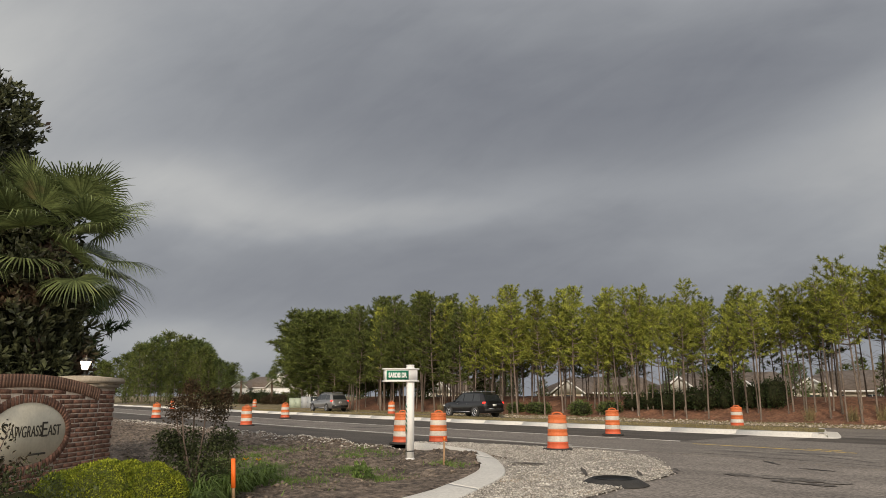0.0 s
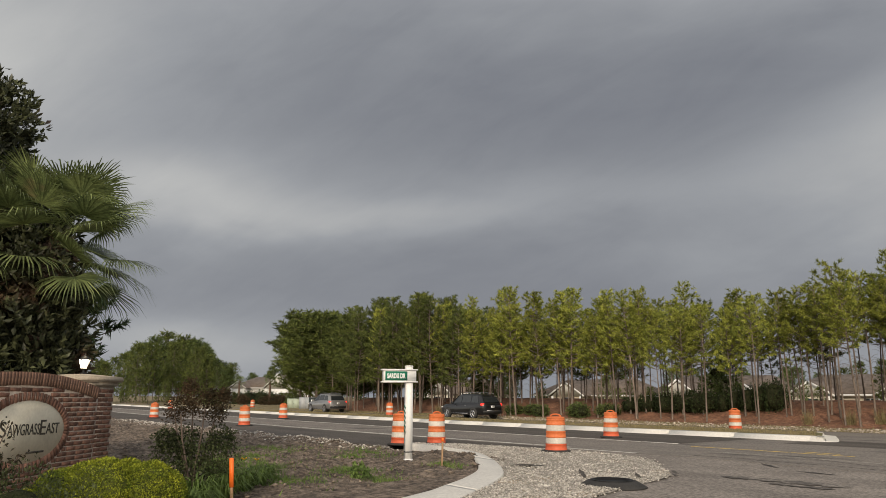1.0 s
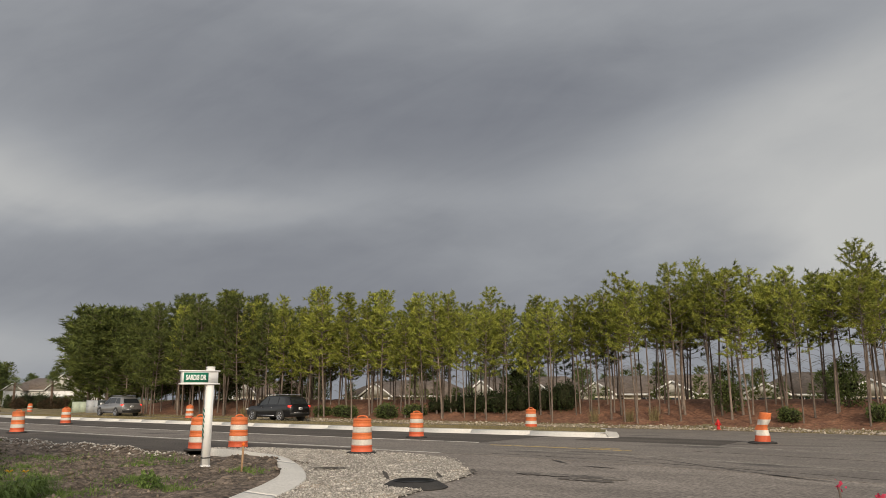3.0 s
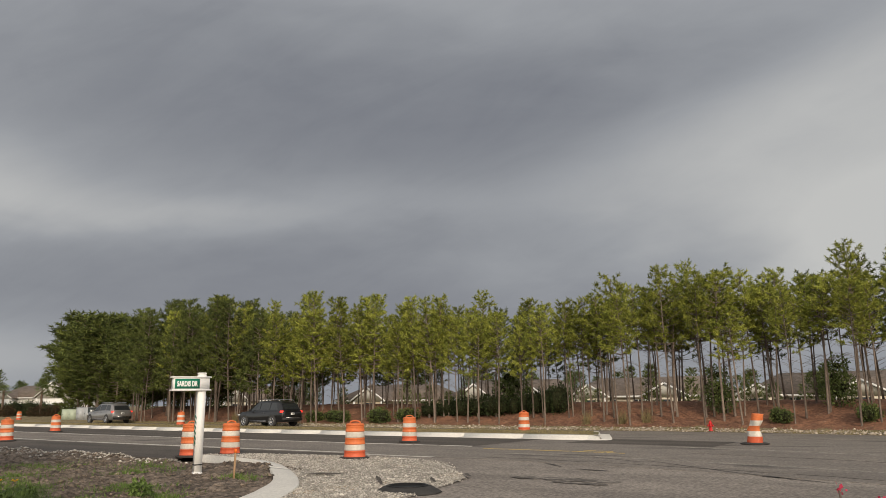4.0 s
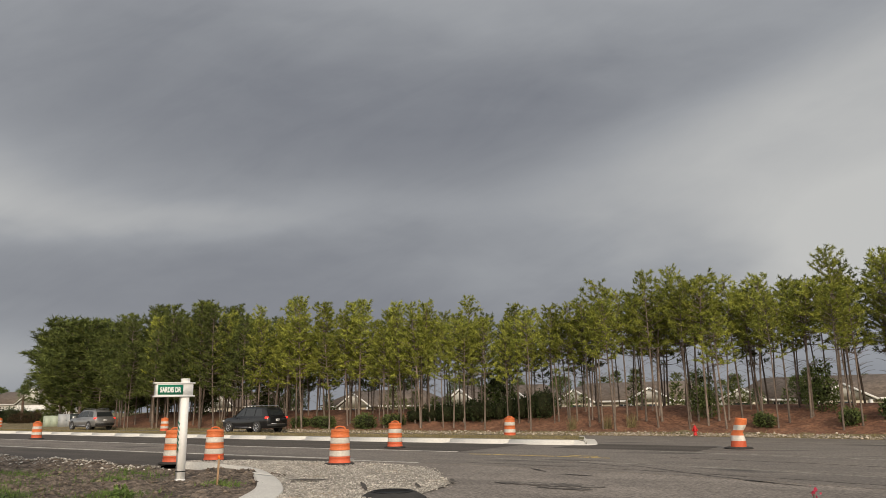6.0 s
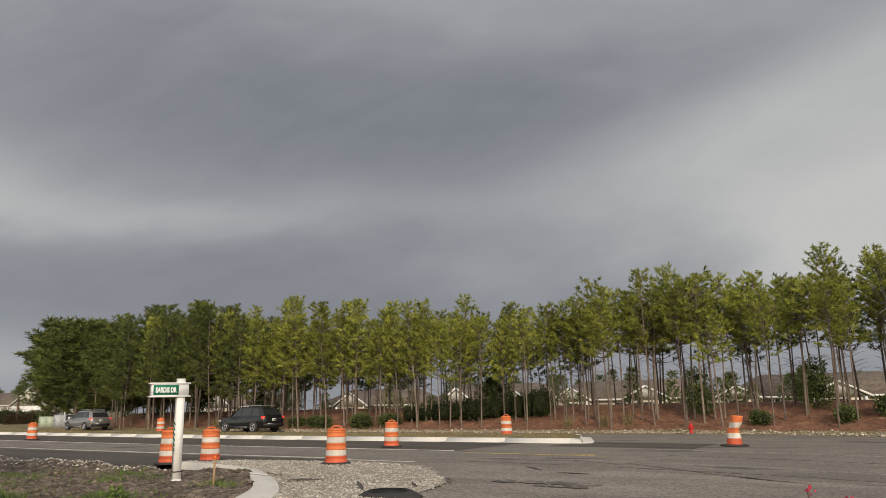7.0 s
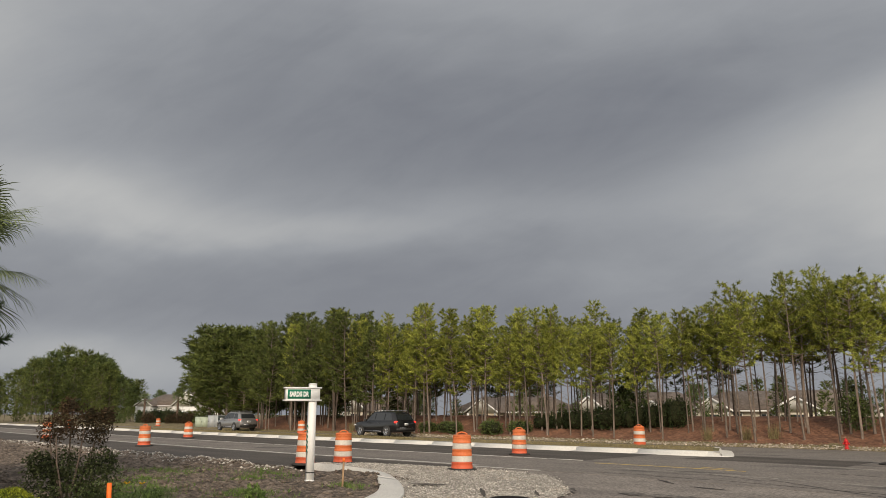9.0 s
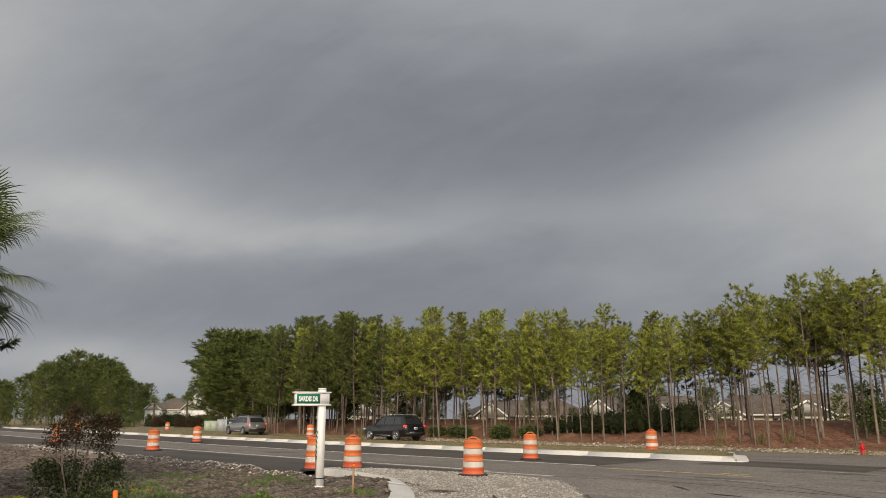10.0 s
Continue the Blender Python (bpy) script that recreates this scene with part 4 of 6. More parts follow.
lettering("lettering", "SARDIS DR", 0.14, pose(-0.355, -0.114, 2.035, 90, 0, 0), SIGN_WHITE, plate, fit=(0.47, 0.125), bold=0.006)
marker = part("striped_marker", Shape().box(-0.092, -0.075, 0.62, -0.086, 0.075, 1.34), SIGN_WHITE, sp, "green and white slanted stripes")
for i in range(6):
    z = 0.64 + i * 0.115
    part("stripe", Shape().add([(-0.094, -0.075, z), (-0.094, 0.075, z + 0.07), (-0.094, 0.075, z + 0.13), (-0.094, -0.075, z + 0.06)], [(0, 3, 2, 1)]), SIGN_GREEN, marker)
part("strap", Shape().box(-0.089, -0.089, 0.20, 0.089, 0.089, 0.225), BLACK_BAND, sp, "thin black strap")
part("post_sleeve", Shape().box(-0.095, -0.095, -0.1, 0.095, 0.095, 0.045, bevel=0.008), VINYL, sp)

# ---------------------------------------------------------------- hydrant, cabinets, stakes, manhole
hy0 = thing("fire_hydrant", "small red fire hydrant on the rocky verge", "fire hydrant", scaled(pose(-9.75, 38.2 + float(bend(-9.75)), 0.03, 0, 0, 20), 0.70))
part("barrel", Shape().lathe([(0.16, 0), (0.16, 0.05), (0.11, 0.06), (0.11, 0.42), (0.15, 0.44), (0.15, 0.48), (0.125, 0.50)], 18), HYDRANT_RED, hy0, smooth=True)
part("bonnet", Shape().lathe([(0.125, 0.50), (0.12, 0.56), (0.08, 0.63), (0.035, 0.66), (0.035, 0.72), (0.01, 0.72)], 18), HYDRANT_RED, hy0, smooth=True)
for a, rad, L in ((0, 0.05, 0.19), (180, 0.05, 0.19), (270, 0.07, 0.2)):
    part("nozzle", Shape().lathe([(rad, 0), (rad, L - 0.05), (rad + 0.015, L - 0.05), (rad + 0.015, L), (0.02, L + 0.02)], 12, pose(0, 0, 0.36, 0, 90, a)), HYDRANT_RED, hy0)


def cabinet(name, m, w, d, h, mat, label, doors=1, roof=0.03):
    c = thing(name, label, "utility cabinet", m)
    part("pad", Shape().box(-w / 2 - 0.08, -d / 2 - 0.08, -0.25, w / 2 + 0.08, d / 2 + 0.08, 0.05), CONCRETE, c)
    part("body", Shape().box(-w / 2, -d / 2, 0.05, w / 2, d / 2, h - roof, bevel=0.015), mat, c)
    part("roof", Shape().box(-w / 2 - 0.03, -d / 2 - 0.03, h - roof, w / 2 + 0.03, d / 2 + 0.03, h, bevel=0.01), mat, c)
    for i in range(doors):
        x0 = -w / 2 + 0.05 + i * (w - 0.1) / doors
        dr = part("door", Shape().box(x0, -d / 2 - 0.012, 0.12, x0 + (w - 0.1) / doors - 0.03, -d / 2 - 0.001, h - roof - 0.06, bevel=0.004), mat, c)
        part("handle", Shape().box(x0 + 0.06, -d / 2 - 0.03, h * 0.5, x0 + 0.09, -d / 2 - 0.012, h * 0.5 + 0.12), BLACK_METAL, dr)
    return c


gz = 0.02
cabinet("utility_cabinet", pose(-78.4, 44.2, gz, 0, 0, 35), 1.5, 1.0, 1.25, BOX_GREEN, "pale green metal utility cabinet on a concrete pad", 2)
cabinet("utility_cabinet", pose(-75.6, 44.4, gz, 0, 0, 30), 1.7, 1.3, 1.42, BOX_GREY, "grey metal utility cabinet on a concrete pad", 2)
dk = cabinet("utility_cabinet", pose(-73.8, 44.5, gz, 0, 0, 30), 1.6, 1.1, 1.40, BOX_DARK, "dark green utility cabinet with small pale stickers", 2)
for sx in (-0.5, 0.1, 0.42):
    part("sticker", Shape().box(sx, -0.572, 0.95, sx + 0.2, -0.565, 1.15), SIGN_WHITE, dk, "white sticker")
cabinet("service_pedestal", pose(-71.9, 44.1, gz, 0, 0, 30), 1.3, 0.8, 0.55, BOX_GREEN, "low pale green service box on the grass", 1)

st = thing("survey_stake", "wooden survey stake wrapped in bright orange flagging", "survey stake", pose(-10.15, 4.68, -0.1, 2, -3, 40))
part("stake", Shape().box(-0.022, -0.012, -0.1, 0.022, 0.012, 0.70, bevel=0.002), WOOD_STAKE, st)
part("flagging", Shape().box(-0.030, -0.018, 0.30, 0.030, 0.018, 0.71, bevel=0.006), FLAG_ORANGE, st)
st = thing("marker_stake", "thin bare wooden stake in the dirt", "survey stake", pose(-12.15, 10.35, -0.1, 1, 2, 20))
part("stake", Shape().box(-0.02, -0.01, -0.1, 0.02, 0.01, 0.72, bevel=0.002), WOOD_STAKE, st)
part("tip_ribbon", Shape().box(-0.024, -0.014, 0.66, 0.024, 0.014, 0.73), FLAG_ORANGE, st, "faded orange ribbon")

mh = thing("manhole_riser", "raised manhole frame with a ramped black asphalt collar", "manhole", pose(-7.95, 10.62, 0.0))
part("collar", Shape().lathe([(0.60, 0.0), (0.57, 0.02), (0.42, 0.10), (0.36, 0.105), (0.34, 0.05)], 32), RUBBER, mh, "ramped black asphalt collar", True)
part("frame", Shape().lathe([(0.34, 0.05), (0.36, 0.12), (0.325, 0.12), (0.32, 0.085), (0.05, 0.085)], 32), BLACK_METAL, mh)
# ragged holes in the gravel crust
for gx0, gy0, w, d2, a in ((-11.2, 12.0, 0.42, 0.13, 20), (-9.3, 11.5, 0.9, 0.05, -48), (-8.45, 12.1, 0.5, 0.04, -50), (-8.35, 13.2, 0.35, 0.06, -50)):
    r = rng(int(w * 100))
    aa = np.linspace(0, 2 * np.pi, 22, endpoint=False)
    rad = r.uniform(0.65, 1.2, 22)
    v = np.concatenate([[[0, 0, 0.012]], np.stack([w * rad * np.cos(aa), d2 * rad * np.sin(aa), 0 * aa + 0.006], 1)])
    s = Shape().add(v, [(0, 1 + i, 1 + (i + 1) % 22) for i in range(22)])
    tagged(single("broken_asphalt", s, ASPHALT_NEW, "ragged scrap of black asphalt in the gravel", "asphalt scrap", pose(gx0, gy0, 0.055, 0, 0, a)))

# ---------------------------------------------------------------- cars on the far carriageway
def suv(paint, label, m, rims=CHROME, rails=CHROME):
    """A three-row sport utility vehicle; it heads along its own +x."""
    c = thing("suv", label, "car", m, "cars on the far carriageway")
    L = 5.1
    # body: stations from tail to nose, each with (sill, hip, shoulder) heights and half widths
    st = [(-2.55, 0.42, 0.95, 1.05, 0.80), (-2.45, 0.36, 0.95, 1.10, 0.92), (-2.1, 0.30, 0.95, 1.12, 0.985), (-1.0, 0.27, 0.85, 1.12, 1.0), (0.3, 0.27, 0.80, 1.09, 1.0), (1.0, 0.27, 0.80, 1.07, 1.0), (1.35, 0.28, 0.82, 1.06, 0.99), (2.0, 0.30, 0.82, 1.00, 0.96), (2.38, 0.34, 0.74, 0.92, 0.87), (2.55, 0.42, 0.66, 0.80, 0.70)]
    rows = []
    for x, z0, z1, z2, hw in st:
        half = [(0, z0), (hw * 0.86, z0), (hw * 0.98, z0 + 0.14), (hw, z1 - 0.12), (hw * 0.985, z1), (hw * 0.93, z2 - 0.02), (hw * 0.84, z2 + 0.012), (0, z2 + 0.04)]
        rows.append([(x, y, z) for y, z in half] + [(x, -y, z) for y, z in half[-2:0:-1]])
    k = len(rows[0])
    s = Shape().add(np.array(rows).reshape(-1, 3), [(i * k + j, i * k + (j + 1) % k, (i + 1) * k + (j + 1) % k, (i + 1) * k + j) for i in range(len(rows) - 1) for j in range(k)] + [tuple(reversed(range(k))), tuple((len(rows) - 1) * k + j for j in range(k))])
    part("body", s, paint, c, smooth=True)
    # glasshouse
    cab = [(-2.45, 1.10, 0.85, 1.12, 0.84), (-2.12, 1.10, 0.90, 1.58, 0.72), (-1.75, 1.11, 0.91, 1.74, 0.70), (-0.8, 1.11, 0.92, 1.79, 0.70), (0.15, 1.09, 0.92, 1.77, 0.70), (0.48, 1.08, 0.91, 1.64, 0.70), (1.32, 1.05, 0.86, 1.10, 0.80)]
    rows = []
    for x, zb, hb, zt, ht in cab:
        half = [(hb, zb - 0.04), (ht + (hb - ht) * 0.12, zt - 0.06), (ht * 0.88, zt), (0, zt + 0.025)]
        rows.append([(x, y, z) for y, z in half] + [(x, -y, z) for y, z in half[-2::-1]])
    k = len(rows[0])
    s = Shape().add(np.array(rows).reshape(-1, 3), [(i * k + j, i * k + j + 1, (i + 1) * k + j + 1, (i + 1) * k + j) for i in range(len(rows) - 1) for j in range(k - 1)] + [tuple(reversed(range(k))), tuple((len(rows) - 1) * k + j for j in range(k))])
    part("cabin", s, paint, c, smooth=True)

    def on_side(x, f, sg, off=0.012):
        cc = np.array(cab)
        zb, hb, zt, ht = (np.interp(x, cc[:, 0], cc[:, i]) for i in (1, 2, 3, 4))
        return (x, sg * (hb + (ht + (hb - ht) * 0.12 - hb) * f + off), zb - 0.04 + (zt - 0.06 - zb + 0.04) * f)

    for sg in (-1, 1):
        for xa, xb, ta, tb in ((-2.02, -1.22, 0.22, 0.0), (-1.12, -0.12, 0.0, 0.0), (-0.05, 1.0, 0.0, 0.55)):
            n = 6
            v = []
            for t in np.linspace(0, 1, n):
                xl, xh = xa + (xb - xa) * t, xa + ta + (xb - xa - ta - tb) * t
                v += [on_side(xl, 0.14, sg), on_side(xh, 0.90, sg)]
            s = Shape().add(v, [((2 * i, 2 * i + 2, 2 * i + 3, 2 * i + 1) if sg < 0 else (2 * i, 2 * i + 1, 2 * i + 3, 2 * i + 2)) for i in range(n - 1)])
            part("side_window", s, CAR_GLASS, c)
        part("roof_rail", Shape().tube([(-1.9, sg * 0.62, 1.80), (-1.7, sg * 0.64, 1.84), (-0.2, sg * 0.64, 1.86), (0.2, sg * 0.62, 1.81)], [0.02, 0.02], 6), rails, c, "bright roof rail")
        mir = part("mirror", Shape().box(0.72, sg * 0.98, 1.06, 0.92, sg * 1.16, 1.22, bevel=0.03), paint, c)
        part("headlight", Shape().box(2.16, sg * 0.62, 0.74, 2.50, sg * 0.90, 0.86, bevel=0.03), LAMP_CLEAR, c)
        part("tail_light", Shape().box(-2.50, sg * 0.52, 0.96, -2.30, sg * 0.955, 1.10, bevel=0.02), TAIL_RED, c, "glowing red tail light")
        for dx in (0.75, -0.35):
            part("door_handle", Shape().box(dx - 0.30, sg * 0.975, 0.93, dx - 0.12, sg * 1.005, 0.96, bevel=0.006), rims, c)
        part("sill_trim", Shape().box(-0.9, sg * 0.95, 0.36, 1.0, sg * 1.005, 0.41, bevel=0.008), rims, c, "bright sill strip")
    part("windscreen", Shape().add([(1.27, -0.74, 1.13), (1.27, 0.74, 1.13), (0.60, 0.60, 1.66), (0.60, -0.60, 1.66)], [(0, 1, 2, 3)]), CAR_GLASS, c)
    part("rear_window", Shape().add([(-2.44, 0.72, 1.18), (-2.44, -0.72, 1.18), (-2.16, -0.62, 1.57), (-2.16, 0.62, 1.57)], [(0, 1, 2, 3)]), CAR_GLASS, c)
    part("rear_bumper", Shape().box(-2.60, -0.86, 0.40, -2.38, 0.86, 0.64, bevel=0.05), CAR_TRIM, c)
    part("bumper_strip", Shape().box(-2.615, -0.6, 0.60, -2.59, 0.6, 0.64, bevel=0.008), rims, c)
    plate0 = part("number_plate", Shape().box(-2.572, -0.16, 0.80, -2.55, 0.16, 0.95), SIGN_WHITE, c)
    part("plate_bar", Shape().box(-2.578, -0.11, 0.86, -2.571, 0.11, 0.90), BLACK_BAND, plate0)
    part("grille", Shape().box(2.44, -0.45, 0.55, 2.58, 0.45, 0.76, bevel=0.02), CAR_TRIM, c)
    for wx in (-1.52, 1.55):
        for sg in (-1, 1):
            part("wheel_arch", Shape().lathe([(0.41, 0.0), (0.43, 0.03), (0.41, 0.06)], 28, pose(wx, sg * 0.955 - 0.0, 0.40, 90 * sg, 0, 0) @ pose(0, 0, -0.05)), CAR_TRIM, c)
            wh = part("wheel", Shape().lathe([(0.20, -0.12), (0.34, -0.125), (0.375, -0.09), (0.38, 0.0), (0.375, 0.09), (0.34, 0.125), (0.25, 0.12), (0.24, 0.09)], 28), RUBBER, c, "black tyre", True, pose(wx, sg * 0.91, 0.38, -90 * sg, 0, 0))
            part("rim", Shape().lathe([(0.255, 0.05), (0.26, 0.122), (0.235, 0.125), (0.225, 0.075), (0.06, 0.07), (0.05, 0.10), (0.01, 0.10)], 28), rims, wh, "bright alloy rim")
            for a in range(0, 360, 60):
                part("spoke", Shape().box(0.03, -0.035, 0.07, 0.24, 0.035, 0.105, pose(0, 0, 0, 0, 0, a), 0.01), rims, wh)
    return c


suv(CAR_SILVER, "grey metallic three-row sport utility vehicle with lit tail lights", pose(-64.0, 36.8 + float(bend(-64.0)), 0.0, 0, 0, 174.8))
suv(CAR_BLACK, "black sport utility vehicle with bright rails and lit tail lights", pose(-40.4, 36.6 + float(bend(-40.4)), 0.0, 0, 0, 176))

# ---------------------------------------------------------------- pines
def pine_parts(seed, height, low, spread, needle, tufts=3.0, dead=7, per=30, size=1.0):
    """Trunk with limbs, and needle tufts, of one pine."""
    r = rng(seed)
    k = 12
    t = np.linspace(0, 1, k)
    lean = r.normal(size=2) * 0.25
    wig = r.uniform(0, 6, 2)
    spine = np.stack([lean[0] * t**1.5 + 0.10 * np.sin(3 * t + wig[0]), lean[1] * t**1.5 + 0.10 * np.sin(3.4 * t + wig[1]), height * t], 1)
    spine[:, :2] -= spine[0, :2]
    trunk = Shape().tube(np.concatenate([[spine[0] - [0, 0, 0.4]], spine]), [0.078, 0.064, 0.052, 0.034, 0.012], 7)
    limbs, crown = trunk, Shape()
    seats, ways = [], []
    gap = 0.034 * height
    whorls = max(4, int((1 - low) * height / gap))
    for i in range(whorls):
        rel = (i + 0.25) / whorls
        f = low + (1 - low) * rel * 0.985
        base = np.array([np.interp(f, t, spine[:, c]) for c in range(3)])
        girth = spread * (0.62 + 0.55 * math.sin(math.pi * min(1, rel * 0.8 + 0.2))) * (1 - 0.62 * rel**2.4)
        turn = r.uniform(0, 6.28)
        arms = int(r.integers(3, 6))
        for b in range(arms):
            if rel < 0.25 and r.uniform() < 0.30:
                continue
            reach = girth * r.uniform(0.55, 1.22)
            a = turn + 6.283 * b / arms + r.uniform(-0.4, 0.4)
            rise = -0.05 + 0.75 * rel + r.uniform(-0.12, 0.22)
            u = np.linspace(0, 1, 5)
            pth = base + np.stack([np.cos(a) * reach * u, np.sin(a) * reach * u, reach * (rise * u + 0.20 * u**2 - 0.06) + 0.05], 1)
            limbs.tube(pth, [0.026 * (1.1 - 0.6 * rel), 0.008], 4)
            # each twig ends in a brush of needles
            twigs = max(2, int(round(tufts * reach)))
            for q in range(twigs):
                at = 1.0 if q == 0 else r.uniform(0.38, 1.0)
                root = np.array([np.interp(at, u, pth[:, c]) for c in range(3)])
                swing = a + (r.uniform(-1.3, 1.3) if q else 0)
                d = np.array([math.cos(swing), math.sin(swing), r.uniform(0.25, 1.2)])
                d /= np.linalg.norm(d)
                seats.append(root + d * r.uniform(0.08, 0.30) * (0.6 + 0.4 * size))
                ways.append(d)
    for k2 in range(5):
        seats.append(spine[-1] + np.array([*(r.normal(size=2) * 0.10), -0.22 * k2]))
        ways.append(np.array([r.normal() * 0.3, r.normal() * 0.3, 1.0]))
    seats, ways = np.array(seats), unit(np.array(ways))
    big = r.uniform(0.75, 1.3, len(seats))
    d = np.repeat(ways, per, 0)
    along = r.uniform(-0.16, 0.10, (len(d), 1)) * size
    c = np.repeat(seats, per, 0) + d * along + r.normal(size=(len(d), 3)) * 0.012
    w = unit(unit(r.normal(size=(len(d), 3))) * 0.95 + d * 0.75)
    blades(crown, c, w, size * np.repeat(big, per) * r.uniform(0.17, 0.29, len(c)), size * r.uniform(0.036, 0.068, len(c)), r)
    for i in range(dead):
        f = r.uniform(low * 0.45, low * 1.02)
        base = np.array([np.interp(f, t, spine[:, cc]) for cc in range(3)])
        a, reach = r.uniform(0, 6.28), r.uniform(0.4, 1.1)
        limbs.tube(base + np.stack([np.cos(a) * reach * np.linspace(0, 1, 3), np.sin(a) * reach * np.linspace(0, 1, 3), np.array([0, 0.1, 0.05]) + 0.3 * reach * np.linspace(0, 1, 3)], 1), [0.014, 0.005], 4)
    return trunk, crown


def pine(seed, height, low, spread, needle, label, tufts=3.0, dead=7, per=30, size=1.0):
    tree = thing("pine_tree", label, "tree", group="pines on the bank")
    a, c = pine_parts(seed, height, low, spread, needle, tufts, dead, per, size)
    part("trunk", a, BARK, tree, smooth=True)
    part("crown", c, needle, tree, "tufted yellow-green needles" if needle is NEEDLE else "dark green needles")
    return tree


SLIM = "slender young pine with a bare trunk on pine straw"
FULL = "dense dark green pine with foliage low on its trunk"
bare = [pine(100 + i, 9.3, 0.50 + 0.045 * (i % 3), 1.02 + 0.13 * (i % 2), NEEDLE, SLIM, 4.6, 15, 19) for i in range(6)]
lower = [pine(120 + i, 9.0, 0.37 + 0.05 * (i % 2), 0.98 + 0.12 * (i % 2), NEEDLE, SLIM, 4.4, 9, 20) for i in range(5)]
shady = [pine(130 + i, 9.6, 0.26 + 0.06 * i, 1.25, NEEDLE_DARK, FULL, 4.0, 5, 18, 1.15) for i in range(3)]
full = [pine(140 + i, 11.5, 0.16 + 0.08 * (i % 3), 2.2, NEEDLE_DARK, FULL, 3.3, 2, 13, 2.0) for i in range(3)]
r = rng(21)
# crowns that stand out on the skyline: place along the road and height of the tip
TALL = [(-57.7, 10.5), (-51.8, 11.2), (-49.2, 10.1), (-45.9, 8.9), (-41.8, 9.6), (-38.6, 8.8), (-35.3, 8.7), (-31.9, 8.4), (-29.5, 9.4), (-28.3, 9.1), (-25.6, 8.6), (-24.2, 8.8), (-21.5, 8.2), (-18.8, 9.1), (-17.6, 9.1), (-16.2, 9.4), (-14.5, 9.7), (-13.4, 9.6), (-12.5, 10.2), (-10.9, 9.6), (-9.4, 10.4), (-8.2, 9.9), (-7.2, 9.4), (-4.8, 9.4), (-3.4, 9.7), (-1.0, 10.3), (0.8, 9.8), (2.6, 9.9), (5.0, 9.9)]
spots = [(x, 42.0 + 0 * x, z, True) for x, z in TALL]
skyline = np.array(sorted(TALL + [(-82, 11.0), (-62, 11.6), (20, 9.8), (40, 9.8)]))
x = -66.0
while x < 26:
    for v0, v1, odds in ((40.0, 41.3, 0.70), (41.6, 43.2, 0.74), (43.6, 45.2, 0.72), (45.5, 47.5, 0.66), (47.8, 50, 0.55)):
        if r.uniform() < odds:
            xx = x + r.uniform(-0.6, 0.6)
            lim = np.interp(xx, skyline[:, 0], skyline[:, 1])
            spots.append((xx, r.uniform(v0, v1) + 0.5 * float(bend(xx)), lim * r.uniform(0.82, 1.0), False))
    x += 1.2
used = set()


def forest(name, kinds, places, label, seed):
    """Trees too far back to tell apart, joined into one mesh."""
    r = rng(seed)
    parts = []
    for src in kinds:
        pair = []
        for o in src.children[:2]:
            co = np.empty(len(o.data.vertices) * 3)
            o.data.vertices.foreach_get("co", co)
            loops = np.empty(len(o.data.loops), dtype=np.int32)
            o.data.loops.foreach_get("vertex_index", loops)
            sizes = np.empty(len(o.data.polygons), dtype=np.int32)
            o.data.polygons.foreach_get("loop_total", sizes)
            pair.append((co.reshape(-1, 3), loops, sizes))
        parts.append((pair, src.children[0].data.materials[0], src.children[1].data.materials[0]))
    s, slots, mats = Shape(), [], []
    for xx, yy, tip in places:
        pair, bark, leaf = parts[int(r.integers(len(parts)))]
        gz, a = float(land(xx, yy)), r.uniform(0, 6.28)
        k = (tip - gz) / pair[0][0][:, 2].max()
        rot = np.array([[math.cos(a), -math.sin(a), 0], [math.sin(a), math.cos(a), 0], [0, 0, 1]]) * k
        for (co, loops, sizes), mt in zip(pair, (bark, leaf)):
            if mt not in mats:
                mats.append(mt)
            s.v.append(co @ rot.T + [xx, yy, gz])
            s.loops.append(loops + s.n)
            s.sizes.append(sizes)
            s.n += len(co)
            slots.append(np.full(len(sizes), mats.index(mt), dtype=np.int32))
    ob = single(name, s, mats, label, "trees", kind="stuff")
    ob.data.polygons.foreach_set("material_index", np.concatenate(slots))
    return ob


def plant(kinds, xx, yy, tip, broad=1.0):
    """One more tree of the kinds given; the first of each stands itself."""
    src = kinds[int(r.integers(len(kinds)))]
    gz = float(land(xx, yy))
    h = max(v.co.z for v in src.children[0].data.vertices)
    k = (tip - gz) / h
    wide = k * r.uniform(0.9, 1.15) * broad
    m = pose(xx, yy, gz, r.uniform(-1.5, 1.5), r.uniform(-2.0, 2.0), r.uniform(0, 360)) @ Matrix.Diagonal((wide, wide, k, 1))
    if src.name in used:
        copy_thing(src, m)
    else:
        used.add(src.name)
        src.matrix_world = m


back = []
for xx, yy, tip, lead in spots:
    if xx < -52 and not lead:
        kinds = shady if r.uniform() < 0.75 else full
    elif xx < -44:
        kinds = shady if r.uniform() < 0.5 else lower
    elif xx < -30:
        kinds = lower
    elif xx < -17:
        kinds = lower if r.uniform() < 0.45 else bare
    else:
        kinds = bare
    if yy - 0.5 * float(bend(xx)) > 45.2 and not lead:
        back.append((xx, yy, tip))
    else:
        plant(kinds, xx, yy, tip)
